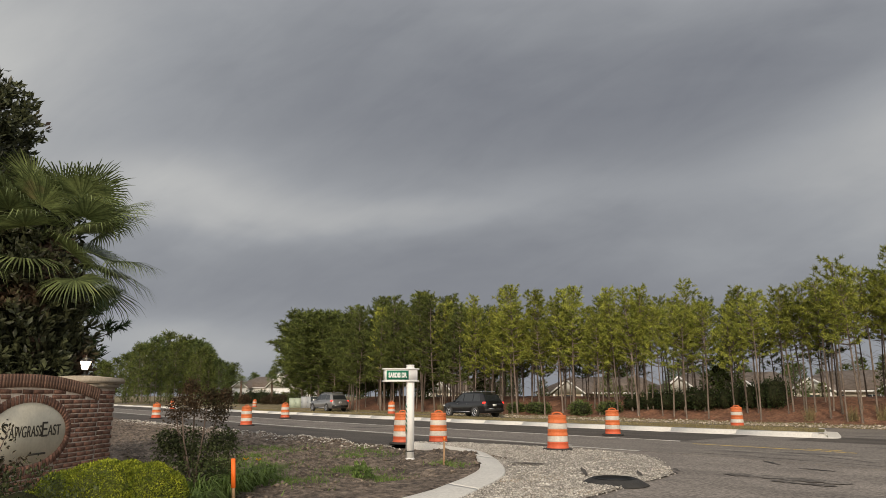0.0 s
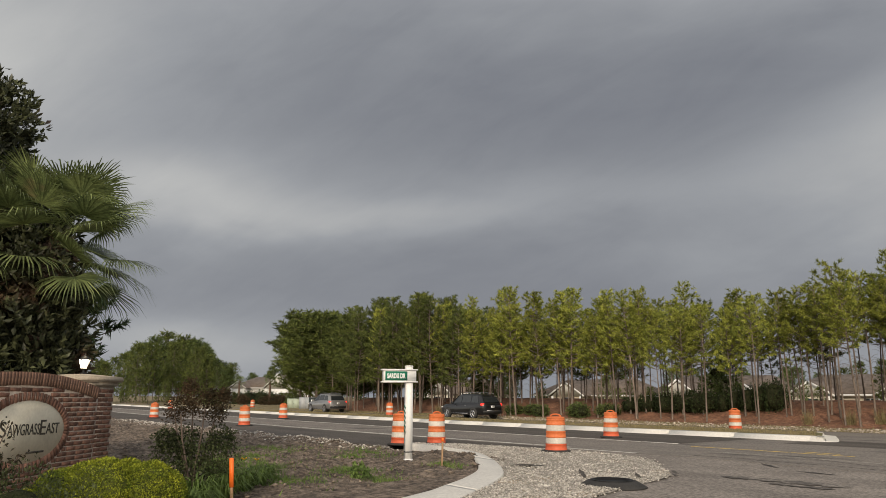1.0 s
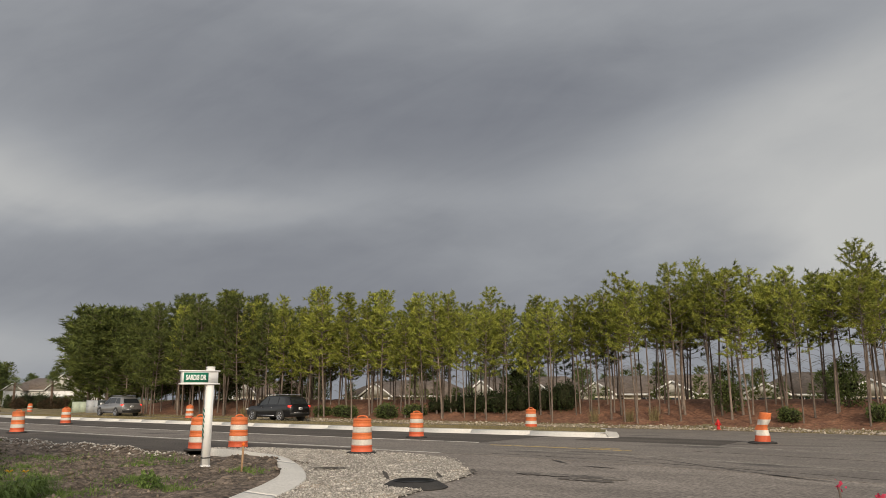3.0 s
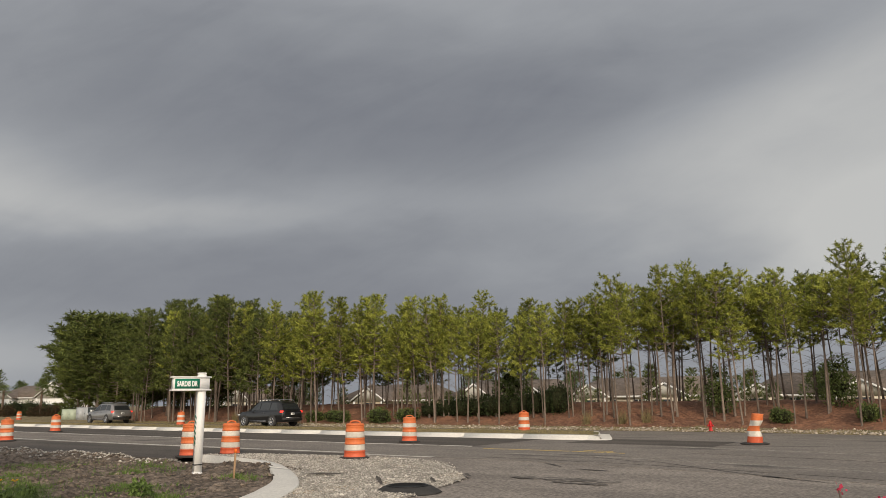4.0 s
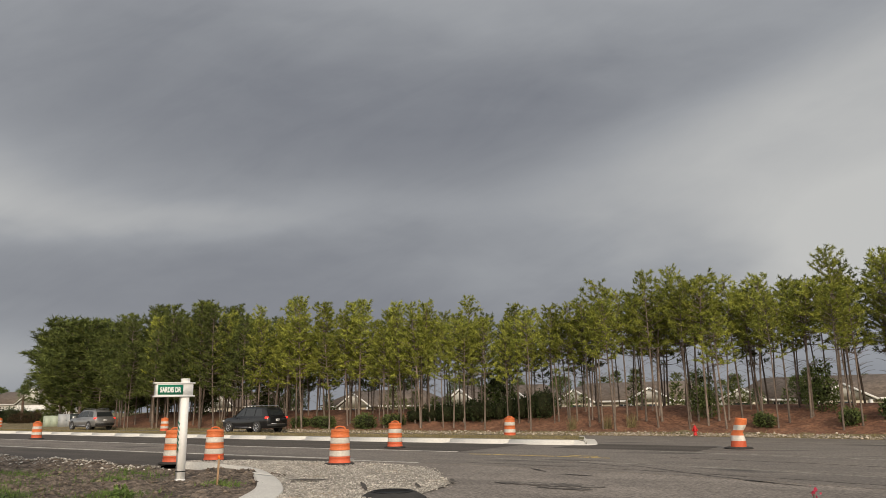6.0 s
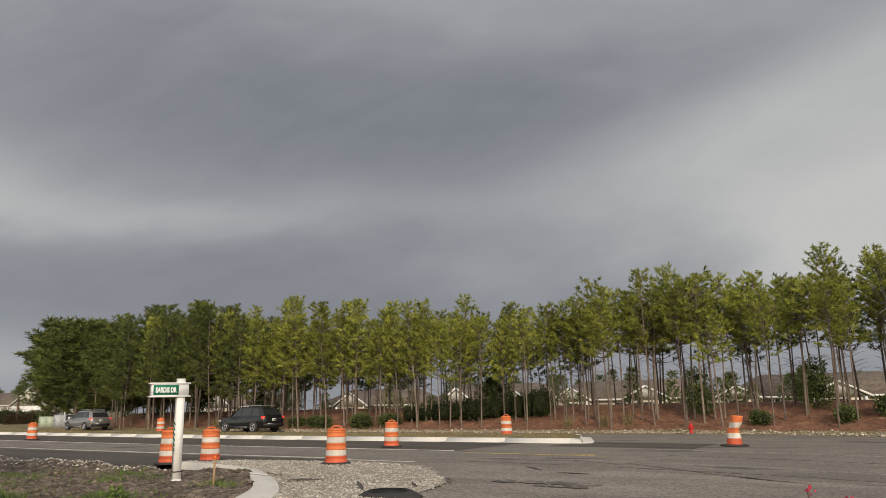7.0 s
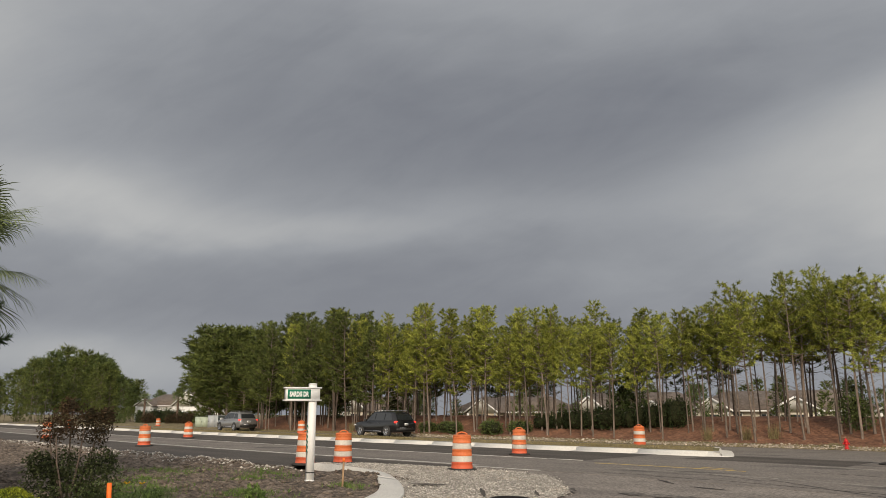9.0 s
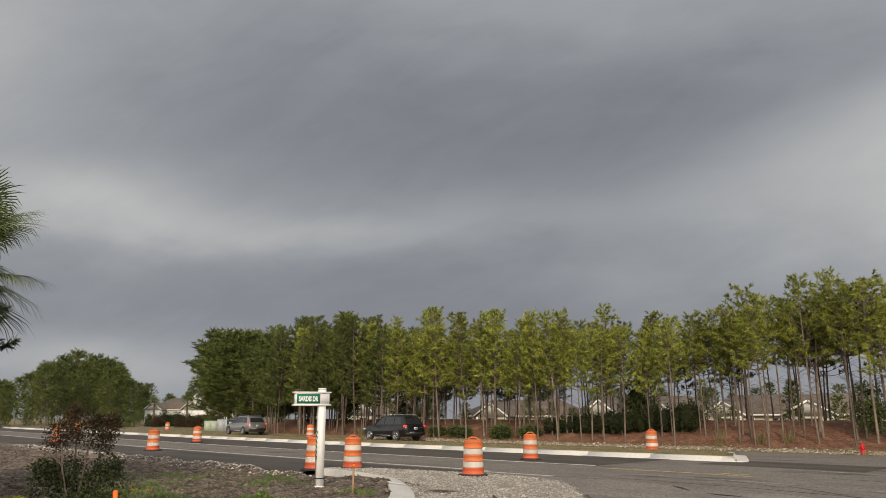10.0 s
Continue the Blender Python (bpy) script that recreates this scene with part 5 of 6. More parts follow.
# the dense dark stand at the end of the row, as tall as it is deep
for i in range(52):
    slant, yy = r.uniform(1.22, 1.76), r.uniform(46.5, 57)
    if i < 12:
        slant, yy = 1.26 + 0.044 * i, 47.0 + 0.35 * i
    xx = -slant * yy
    tip = 1.7 + (0.161 if slant > 1.45 else 0.151) * (0.545 * -xx + 0.838 * yy)
    plant(full, xx, yy, tip * (r.uniform(0.93, 1.01) if i % 3 else r.uniform(0.74, 0.92)), 1.3 if slant > 1.6 else 1.1)
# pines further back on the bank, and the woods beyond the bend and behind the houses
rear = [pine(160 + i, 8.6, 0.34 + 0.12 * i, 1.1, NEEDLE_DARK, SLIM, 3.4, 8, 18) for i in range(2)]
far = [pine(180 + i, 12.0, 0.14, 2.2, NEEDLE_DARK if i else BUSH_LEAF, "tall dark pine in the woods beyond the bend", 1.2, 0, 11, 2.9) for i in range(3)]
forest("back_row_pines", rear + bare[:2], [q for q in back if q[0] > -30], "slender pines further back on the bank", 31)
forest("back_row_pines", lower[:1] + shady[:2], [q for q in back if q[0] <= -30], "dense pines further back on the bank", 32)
woods = []
for i in range(46):
    a = r.uniform(0, 1)
    ang, d = radians(15.0 + 9.6 * a), r.uniform(135, 185)
    tip = np.interp(a, [0, 0.25, 0.47, 0.72, 0.85, 0.93, 1.0], [8.5, 10.5, 14.2, 13.4, 11.4, 9.0, 7.0]) * d / 150 * r.uniform(0.72, 1.03)
    woods.append((-math.cos(ang) * d, math.sin(ang) * d, tip))
for i in range(26):
    ang, d = radians(24.5 + 10.0 * r.uniform()), r.uniform(190, 240)
    woods.append((-math.cos(ang) * d, math.sin(ang) * d, r.uniform(7.5, 11.0)))
for i in range(26):
    ang, d = radians(13.5 + 11.5 * r.uniform()), r.uniform(128, 140)
    woods.append((-math.cos(ang) * d, math.sin(ang) * d, r.uniform(2.2, 4.2)))
forest("far_woods", far, woods, "dark mixed woods beyond the bend in the road", 33)
forest("yard_trees", far, [(r.uniform(-60, 16), r.uniform(56, 68), r.uniform(2.6, 4.8)) for i in range(22)], "low dark trees in the yards behind the bank", 35)
forest("tree_belt", far, [(r.uniform(-130, 70), r.uniform(115, 150), r.uniform(6.0, 8.5)) for i in range(48)], "belt of dark trees behind the houses", 34)
for t in rear + far:
    for o in (*t.children, t):
        bpy.data.objects.remove(o)

for t in bare + lower + shady + full:
    if t.name not in used:
        for o in (*t.children, t):
            bpy.data.objects.remove(o)

# ---------------------------------------------------------------- shrubs on the bank
def bush_mesh(seed, n, size, mat_leaf, lobes, flat=1.0, leaf_shape=0.5, even=False):
    """Leaves in a few overlapping uneven lobes."""
    r = rng(seed)
    s = Shape()
    for cx0, cy0, cz0, rad in lobes:
        m = int(n * rad**2 / sum(l[3] ** 2 for l in lobes))
        p0 = in_ball(m, r, 0.9 if even else 0.55)
        p0 *= 1 + (0.03 if even else 0.16) * np.sin(p0[:, :1] * 7 + 3 * p0[:, 1:2] * 2) + (0.02 if even else 0.08) * r.normal(size=(m, 1))
        c = p0 * [rad, rad, rad * flat] + [cx0, cy0, cz0]
        keep = c[:, 2] > 0.0
        leaves(s, c[keep], size, r, leaf_shape, unit(p0)[keep] * 0.8)
    return s


def bush(name, label, category, m, seed, n, size, mat, lobes, flat=1.0, group="", stems=4, core=None, even=False):
    b = thing(name, label, category, m, group)
    r = rng(seed + 1)
    s = Shape()
    for i in range(stems):
        l = lobes[i % len(lobes)]
        s.tube([(l[0] * 0.2, l[1] * 0.2, -0.1), (l[0] * 0.6, l[1] * 0.6, l[2] * 0.5), (l[0] + r.uniform(-0.2, 0.2) * l[3], l[1] + r.uniform(-0.2, 0.2) * l[3], l[2] + 0.4 * l[3])], [0.025, 0.008], 5)
    part("stems", s, TWIG, b)
    part("foliage", bush_mesh(seed, n, size, mat, lobes, flat, 0.6, even), mat, b)
    # solid cores, coloured dark to stand for shade among the leaves
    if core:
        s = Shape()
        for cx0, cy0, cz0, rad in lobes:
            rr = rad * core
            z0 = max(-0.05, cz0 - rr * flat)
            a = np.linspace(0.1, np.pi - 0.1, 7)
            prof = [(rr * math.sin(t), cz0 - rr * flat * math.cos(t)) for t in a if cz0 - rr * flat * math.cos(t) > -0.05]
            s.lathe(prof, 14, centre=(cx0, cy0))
        part("core", s, HEDGE_SHADE if mat is HEDGE_GOLD else SHRUB_SHADE, b, smooth=True)
    return b


def on_bank(x, y, turn=0):
    return pose(x, y, float(land(x, y)) - 0.03, 0, 0, turn)


round_lobes = [(0, 0, 0.45, 0.55), (0.45, 0.1, 0.40, 0.45), (-0.45, -0.1, 0.42, 0.48)]
for x, y, k, sd in ((-39.4, 41.2, 0.9, 1), (-36.6, 41.0, 1.0, 2), (-37.8, 41.3, 0.85, 9), (-33.0, 40.8, 1.15, 3), (-30.8, 41.2, 0.95, 4), (-3.0, 40.4, 0.9, 5), (-6.9, 40.6, 0.8, 6), (-0.8, 40.6, 1.1, 7), (4.5, 40.2, 1.1, 8)):
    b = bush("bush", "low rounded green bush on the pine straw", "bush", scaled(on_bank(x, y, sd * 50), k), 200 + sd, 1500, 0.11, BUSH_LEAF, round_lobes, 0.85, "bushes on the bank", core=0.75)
wide = [(-2.6, 0, 0.5, 0.8), (-1.4, 0.2, 0.6, 0.9), (0, 0, 0.65, 0.95), (1.3, 0.1, 0.75, 1.0), (2.6, -0.1, 0.9, 1.05)]
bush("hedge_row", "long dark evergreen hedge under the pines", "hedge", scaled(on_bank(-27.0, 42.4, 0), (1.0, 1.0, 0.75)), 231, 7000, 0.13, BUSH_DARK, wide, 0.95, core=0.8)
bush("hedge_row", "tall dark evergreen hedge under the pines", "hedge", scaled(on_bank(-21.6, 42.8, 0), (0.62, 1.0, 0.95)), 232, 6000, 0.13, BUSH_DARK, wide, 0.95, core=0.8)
tall = [(0, 0, 0.9, 0.95), (0.15, 0.1, 1.8, 0.85), (-0.1, 0, 2.5, 0.65), (0.4, 0.2, 1.1, 0.7), (-0.5, 0, 1.3, 0.75)]
for x, y, k, sd, mt in ((-10.2, 42.6, 0.85, 1, BUSH_LEAF), (-4.4, 42.9, 0.85, 2, BUSH_DARK), (-24.2, 44.0, 1.1, 3, BUSH_LEAF), (2.5, 43.5, 1.1, 5, BUSH_LEAF), (-48, 45.5, 0.9, 6, BUSH_DARK), (-57, 46.5, 1.1, 7, BUSH_DARK), (-64, 47, 1.2, 8, BUSH_DARK), (-70, 47.5, 1.2, 9, BUSH_DARK)):
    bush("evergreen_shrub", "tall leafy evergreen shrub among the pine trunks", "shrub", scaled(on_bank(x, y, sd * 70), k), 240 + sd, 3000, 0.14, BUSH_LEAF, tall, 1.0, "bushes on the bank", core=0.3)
far_lobes = [(-3.6, 0, 0.8, 1.2), (-1.8, 0.2, 1.0, 1.35), (0, 0, 1.0, 1.4), (1.9, 0.1, 0.9, 1.3), (3.7, -0.1, 0.7, 1.1)]
bush("hedge_row", "dark clipped hedge in front of the far white house", "hedge", pose(-113.5, 57.5, 0.0, 0, 0, 62), 236, 5000, 0.22, BUSH_DARK, far_lobes, 1.0, core=0.85)
for x, y, k, sd, mt, words in ((-101.0, 55.5, 1.0, 1, MYRTLE_LEAF, "loose red-brown shrub before the far house"), (-99.0, 51.5, 0.8, 2, MYRTLE_LEAF, "loose red-brown shrub before the far house"), (-95.5, 54.0, 1.15, 3, BUSH_LEAF, "leafy green shrub beside the utility cabinets"), (-106.5, 51.0, 0.85, 4, MYRTLE_LEAF, "loose red-brown shrub before the far house"), (-112.0, 48.5, 1.0, 5, BUSH_LEAF, "leafy green shrub beside the far road")):
    bush("shrub", words, "shrub", scaled(pose(x, y, float(land(x, y)), 0, 0, sd * 40), k), 270 + sd, 1500, 0.2, mt, [(0, 0, 0.7, 1.0), (1.0, 0.2, 0.6, 0.8), (-1.0, -0.1, 0.6, 0.85)], 1.0, "shrubs before the far house")
# broom sedge: dry tufts on the bank
for i, (x, y) in enumerate([(-44.5, 40.6), (-40.8, 40.4), (-48.5, 41.2), (-15.2, 40.6), (-13.9, 40.9), (-17.3, 40.5)]):
    rr = rng(300 + i)
    s = Shape()
    c = np.column_stack([rr.normal(size=(140, 2)) * 0.12, np.zeros(140)])
    blades(s, c, unit(np.column_stack([rr.normal(size=(140, 2)) * 0.25, np.ones(140)])), rr.uniform(0.5, 1.05, 140), rr.uniform(0.012, 0.025, 140), rr)
    single("grass_tuft", s, GRASS_BLADE, "tall tuft of dry straw-coloured grass", "grass", on_bank(x, y), "dry tufts on the bank")

# ---------------------------------------------------------------- palms
def fan_leaf(shape, base, way, reach, blade, r, n=44):
    """A fan leaf: stalk and narrow segments that droop at their tips."""
    way = np.asarray(way) / np.linalg.norm(way)
    tip = base + way * reach + np.array([0, 0, -0.12 * reach])
    shape.tube([base, base + way * reach * 0.55 + [0, 0, 0.03], tip], [0.022, 0.012], 4)
    side = np.cross(way, [0, 0, 1.0])
    side /= np.linalg.norm(side) + 1e-9
    up = np.cross(side, way)
    roll = r.uniform(-0.6, 0.6)
    side, up = side * math.cos(roll) + up * math.sin(roll), up * math.cos(roll) - side * math.sin(roll)
    for a in np.linspace(-1.85, 1.85, n):
        d = way * math.cos(a) + side * math.sin(a)
        L = blade * (0.72 + 0.28 * math.cos(a * 0.8)) * r.uniform(0.88, 1.08)
        w = np.cross(d, up)
        w = w / (np.linalg.norm(w) + 1e-9) * 0.017
        p1 = tip + d * L * 0.5 + up * 0.05 * L
        p2 = tip + d * L * 0.82 - [0, 0, 0.05 * L]
        p3 = tip + d * L - np.array([0, 0, r.uniform(0.12, 0.34) * L])
        shape.add([tip - w * 0.3, tip + w * 0.3, p1 + w, p1 - w, p2 + w * 0.6, p2 - w * 0.6, p3], [(0, 1, 2, 3), (3, 2, 4, 5), (5, 4, 6)])


def palm(label, m, height, fronds, reach, blade, seed, group=""):
    t = thing("palm_tree", label, "tree", m, group)
    r = rng(seed)
    part("trunk", Shape().tube([(0, 0, -0.2), (0.03, 0, height * 0.4), (-0.02, 0.02, height * 0.8), (0, 0, height)], [0.19, 0.16, 0.16, 0.14], 14), PALM_TRUNK, t, smooth=True)
    s0 = Shape().add([(-0.055, 0, 0), (0.055, 0, 0), (0.04, 0.05, 0.16), (-0.04, 0.05, 0.16), (0.018, 0.10, 0.28), (-0.018, 0.10, 0.28), (0, 0.02, 0.1)], [(0, 1, 2, 3), (3, 2, 4, 5), (0, 3, 6), (1, 6, 2)]).data("boot", PALM_BOOT)
    for i in range(int(height * 22)):
        a, z = i * 137.5, height * 0.25 + height * 0.72 * i / (height * 22)
        part("boot", s0, None, t, m=pose(0, 0, z, 0, 0, a) @ pose(0, 0.155, 0, -8 + r.uniform(-8, 8), 0, 0))
    for i in range(fronds):
        s = Shape()
        a = i * 2.399 + r.uniform(-0.3, 0.3)
        lift = np.interp(i / fronds, [0, 1], [-0.55, 1.5]) + r.uniform(-0.15, 0.15)
        fan_leaf(s, np.array([0, 0, height - 0.15 + 0.25 * i / fronds]), (math.cos(a), math.sin(a), lift), reach * r.uniform(0.85, 1.1), blade * r.uniform(0.85, 1.1), r)
        part("frond", s, PALM_LEAF, t)
    return t


palm("cabbage palm with fan fronds and a boot-covered trunk behind the wall", pose(-15.45, 3.0, 0.0), 4.4, 40, 1.25, 1.05, 401)
for x, y, k, sd in ((-104.5, 54.5, 0.78, 402), (-110.2, 52.1, 0.78, 403)):
    palm("small palm in front of the far white house", scaled(pose(x, y, 0.0), k), 5.0, 16, 0.8, 0.8, sd, "small palms by the far house")

# ---------------------------------------------------------------- the dark trees behind the entrance wall
mag = thing("magnolia_tree", "large dark magnolia with bronze-backed leaves behind the wall", "tree", pose(-16.2, 2.3, 0.0))
r = rng(410)
s, limbs = Shape(), Shape().tube([(0, 0, -0.2), (0.05, 0, 2), (0, 0.1, 4.5), (-0.2, -0.4, 7.2)], [0.22, 0.17, 0.12, 0.03], 10)
lobes = [(0.5, 0.2, 1.3, 1.55), (0.4, 0.1, 2.6, 1.65), (0.4, 0.0, 3.7, 1.5), (0.0, -0.4, 4.8, 1.35), (0.2, 0.5, 4.9, 0.85), (-0.3, -0.75, 6.0, 1.15), (-0.2, -0.55, 6.8, 1.05), (-0.3, -0.8, 7.35, 0.75), (0.2, 0.75, 5.6, 0.35), (0.9, -1.5, 2.4, 1.6), (0.2, -1.8, 5.2, 1.4), (0.7, 0.7, 2.0, 1.0)]
for cx0, cy0, cz0, rad in lobes:
    m = int(400 * rad**2)
    c = in_ball(m, r, 0.5) * rad * r.uniform(0.8, 1.12, (m, 1)) + [cx0, cy0, cz0]
    c = c[c[:, 2] > 0.2]
    per = 7
    whorl = np.repeat(c, per, 0) + r.normal(size=(len(c) * per, 3)) * 0.03
    out = np.repeat(unit(c - [cx0, cy0, cz0 - 0.2]), per, 0)
    leaves(s, whorl, 0.165, r, 0.40, out * 0.8, 0.4)
    limbs.tube([(0, 0.05, max(0.5, cz0 - rad)), (cx0 * 0.6, cy0 * 0.6, cz0 - 0.2), (cx0 + r.uniform(-0.3, 0.3), cy0 + r.uniform(-0.3, 0.3), cz0 + rad * 0.6)], [0.05, 0.015], 5)
part("trunk", limbs, BARK, mag, smooth=True)
part("crown", s, LEAF_DARK, mag)
ced = pine(420, 5.0, 0.34, 1.45, LEAF_CEDAR, "dense dark green conifer behind the entrance wall", 4.0, 0, 24, 0.95)
tagged(ced, group="trees behind the wall")
ced.matrix_world = pose(-20.4, 4.3, -0.2)
ced2 = pine(421, 4.4, 0.06, 1.5, LEAF_CEDAR, "dense dark green conifer behind the entrance wall", 4.0, 0, 24, 0.95)
tagged(ced2, group="trees behind the wall")
ced2.matrix_world = pose(-19.5, 2.4, -0.2)

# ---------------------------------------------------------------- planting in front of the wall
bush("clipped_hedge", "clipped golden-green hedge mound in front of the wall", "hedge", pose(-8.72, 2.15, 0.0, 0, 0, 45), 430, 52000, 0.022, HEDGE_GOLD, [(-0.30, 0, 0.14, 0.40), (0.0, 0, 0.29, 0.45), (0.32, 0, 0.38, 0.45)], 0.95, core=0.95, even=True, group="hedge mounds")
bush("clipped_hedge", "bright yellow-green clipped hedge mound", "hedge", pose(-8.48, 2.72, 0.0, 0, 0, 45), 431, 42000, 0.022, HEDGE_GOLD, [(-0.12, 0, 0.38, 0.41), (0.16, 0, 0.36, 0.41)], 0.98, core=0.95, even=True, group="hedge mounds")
lo = bush("dark_shrub", "dark green twiggy shrub with bronze shoots before the oval sign", "shrub", pose(-7.9, 0.95, 0.0), 433, 7600, 0.036, MYRTLE_GREEN, [(0, 0, 0.40, 0.52), (0.15, 0.50, 0.40, 0.46), (-0.1, -0.5, 0.45, 0.55), (0.4, 0.9, 0.2, 0.4)], 1.0, core=0.5)
r = rng(434)
s, tw = Shape(), Shape()
for i in range(17):
    a, out = r.uniform(-1.2, 2.2), r.uniform(0.15, 0.55)
    tip = np.array([0.1 * math.cos(a), out * math.sin(a) + 0.15, r.uniform(0.85, 1.22)])
    pth = np.array([[0, 0.1, 0.4], tip * [0.5, 0.5, 0.7] + [0, 0.1, 0.05], tip])
    tw.tube(pth, [0.008, 0.004], 4)
    c = np.concatenate([pth[1] + (pth[2] - pth[1]) * t + r.normal(size=(9, 3)) * 0.035 for t in (0.2, 0.5, 0.8, 1.0)])
    leaves(s, c, 0.042, r, 0.5, None, 0.3)
part("branching", tw, TWIG, lo, kind="stuff")
part("shoot_leaves", s, MYRTLE_LEAF, lo, kind="stuff")

my = thing("crape_myrtle", "small multi-stemmed bronze-leaved crape myrtle in the bed", "small tree", pose(-11.5, 4.62, -0.05))
r = rng(436)
stem, s_top, s_low = Shape(), Shape(), Shape()
for a, out, top in ((0.2, 0.20, 1.35), (1.9, 0.28, 1.3), (3.1, 0.18, 1.4), (4.4, 0.25, 1.35), (5.4, 0.30, 1.25)):
    tip = np.array([math.cos(a) * out, math.sin(a) * out * 1.4, top])
    stem.tube(np.array([[0, 0, -0.1], tip * [0.35, 0.35, 0.35], tip * [0.8, 0.8, 0.7], tip]), [0.022, 0.010], 5)
right_dir = np.array([0.38, 0.92, 0])
for off, z, rad in ((-0.24, 1.42, 0.23), (-0.05, 1.52, 0.22), (-0.30, 1.30, 0.20), (0.05, 1.36, 0.20), (0.38, 1.42, 0.17), (0.32, 1.25, 0.16), (0.42, 1.55, 0.12), (-0.12, 1.68, 0.12), (0.2, 1.55, 0.10)):
    c = in_ball(430, r, 0.2) * rad * r.uniform(0.7, 1.35, (430, 1)) + right_dir * off + [0, 0, z]
    leaves(s_top, c, 0.045, r, 0.45)
for off, z, rad in ((-0.35, 0.55, 0.30), (0.0, 0.5, 0.34), (0.38, 0.58, 0.32), (-0.1, 0.82, 0.24), (0.42, 0.85, 0.2), (-0.42, 0.85, 0.18), (0.15, 0.25, 0.4)):
    c = in_ball(620, r, 0.2) * rad * r.uniform(0.75, 1.4, (620, 1)) + right_dir * off + [0, 0, z]
    leaves(s_low, c[c[:, 2] > 0], 0.055, r, 0.5)
part("stems", stem, TWIG, my)
part("upper_foliage", s_top, MYRTLE_LEAF, my, "bronze red leaves")
part("lower_foliage", s_low, MYRTLE_GREEN, my, "dull green leaves")

for i, (x, y, k) in enumerate(((-10.7, 4.35, 1.0), (-11.2, 5.05, 1.05), (-11.6, 5.55, 1.0), (-12.0, 6.0, 0.95), (-10.2, 4.15, 0.95), (-9.6, 3.75, 0.9), (-12.6, 6.5, 0.7), (-11.9, 5.2, 0.9), (-10.9, 4.9, 0.8), (-9.9, 4.0, 0.8))):
    rr = rng(440 + i)
    lily = thing("daylily", "clump of arching green daylily leaves with yellow blooms" if i in (2, 3) else "clump of arching green daylily leaves", "plant", scaled(pose(x, y, float(land(x, y)) - 0.02), k), "daylilies in the bed")
    s = Shape()
    for j in range(90):
        a, L, rr0 = rr.uniform(0, 6.28), rr.uniform(0.35, 0.62), rr.uniform(0, 0.14)
        d = np.array([math.cos(a), math.sin(a), 0])
        b0 = d * rr0
        w = np.array([-math.sin(a), math.cos(a), 0]) * 0.011
        p1 = b0 + d * L * 0.28 + [0, 0, L * 0.62]
        p2 = b0 + d * L * 0.62 + [0, 0, L * 0.66]
        p3 = b0 + d * L * 0.95 + [0, 0, L * rr.uniform(0.3, 0.55)]
        s.add([b0 - w, b0 + w, p1 + w, p1 - w, p2 + w * 0.8, p2 - w * 0.8, p3], [(0, 1, 2, 3), (3, 2, 4, 5), (5, 4, 6)])
    part("leaves", s, WEED_BLADE, lily)
    if i in (2, 3):
        s = Shape()
        fx, fy, fz = rr.uniform(-0.1, 0.1), rr.uniform(-0.1, 0.1), 0.52
        for j in range(6):
            a = j * 1.047
            d = np.array([math.cos(a), math.sin(a), 0.5])
            w = np.array([-math.sin(a), math.cos(a), 0]) * 0.022
            c0 = np.array([fx, fy, fz])
            s.add([c0, c0 + d * 0.05 + w, c0 + d * 0.085, c0 + d * 0.05 - w], [(0, 1, 2, 3)])
        bl = part("bloom", s, PETAL_YELLOW, lily, "yellow trumpet bloom")
        part("stalk", Shape().tube([(fx * 0.5, fy * 0.5, 0), (fx, fy, fz)], [0.006, 0.004], 5), WEED_BLADE, lily)
# a leafy weed in the dirt
for i, (x, y) in enumerate(((-12.05, 8.15), (-11.75, 8.0))):
    bush("weed_clump", "small leafy green weed in the bare dirt", "weed", pose(x, y, float(land(x, y))), 460 + i, 160, 0.07, WEED_BLADE, [(0, 0, 0.10, 0.16)], 0.9, stems=2)

# roses close to the camera
ro = thing("rose_bush", "slender rose bush with red-pink buds", "shrub", pose(-0.02, 3.05, -0.1))
r = rng(470)
stems, lv, fl = Shape(), Shape(), Shape()
for bx, by, top in ((-0.36, 0.02, 1.235), (-0.24, 0.06, 1.20), (-0.10, 0.0, 1.19), (0.06, 0.05, 1.21), (0.22, 0.0, 1.19)):
    pth = np.array([[bx * 0.3, by, 0.0], [bx * 0.6, by, 0.5], [bx * 0.9, by, 0.9], [bx, by, top + 0.05]])
    stems.tube(pth, [0.009, 0.004], 6)
    c = np.concatenate([pth[2] + (pth[3] - pth[2]) * t + r.normal(size=(4, 3)) * 0.03 for t in (0.0, 0.3, 0.6, 0.85)])
    leaves(lv, c, 0.05, r, 0.6)
    c = pth[3] + r.normal(size=(10, 3)) * 0.007
    fl = Shape()
    leaves(fl, c, 0.018, r, 0.7, None, 0.6)
    part("bloom", fl, PETAL_PINK, ro, "red-pink bud")
part("stems", stems, TWIG, ro)
part("leaves", lv, MYRTLE_LEAF, ro)

# ---------------------------------------------------------------- the entrance wall
WALL_A, WALL_B = Vector((-8.70, 1.03, 0)), Vector((-10.37, 2.80, 0))
run = (WALL_B - WALL_A).normalized()
L = (WALL_B - WALL_A).length
face = Vector((-run.y, run.x, 0)) * -1.0
if face.x < 0:
    face = -face
GROW = 1.15  # the wall is laid out small and set back at its true size
eye0 = Vector((0.07, -0.18, 1.487))
foot = eye0 + (Vector((WALL_A.x, WALL_A.y, 0)) - eye0) * GROW
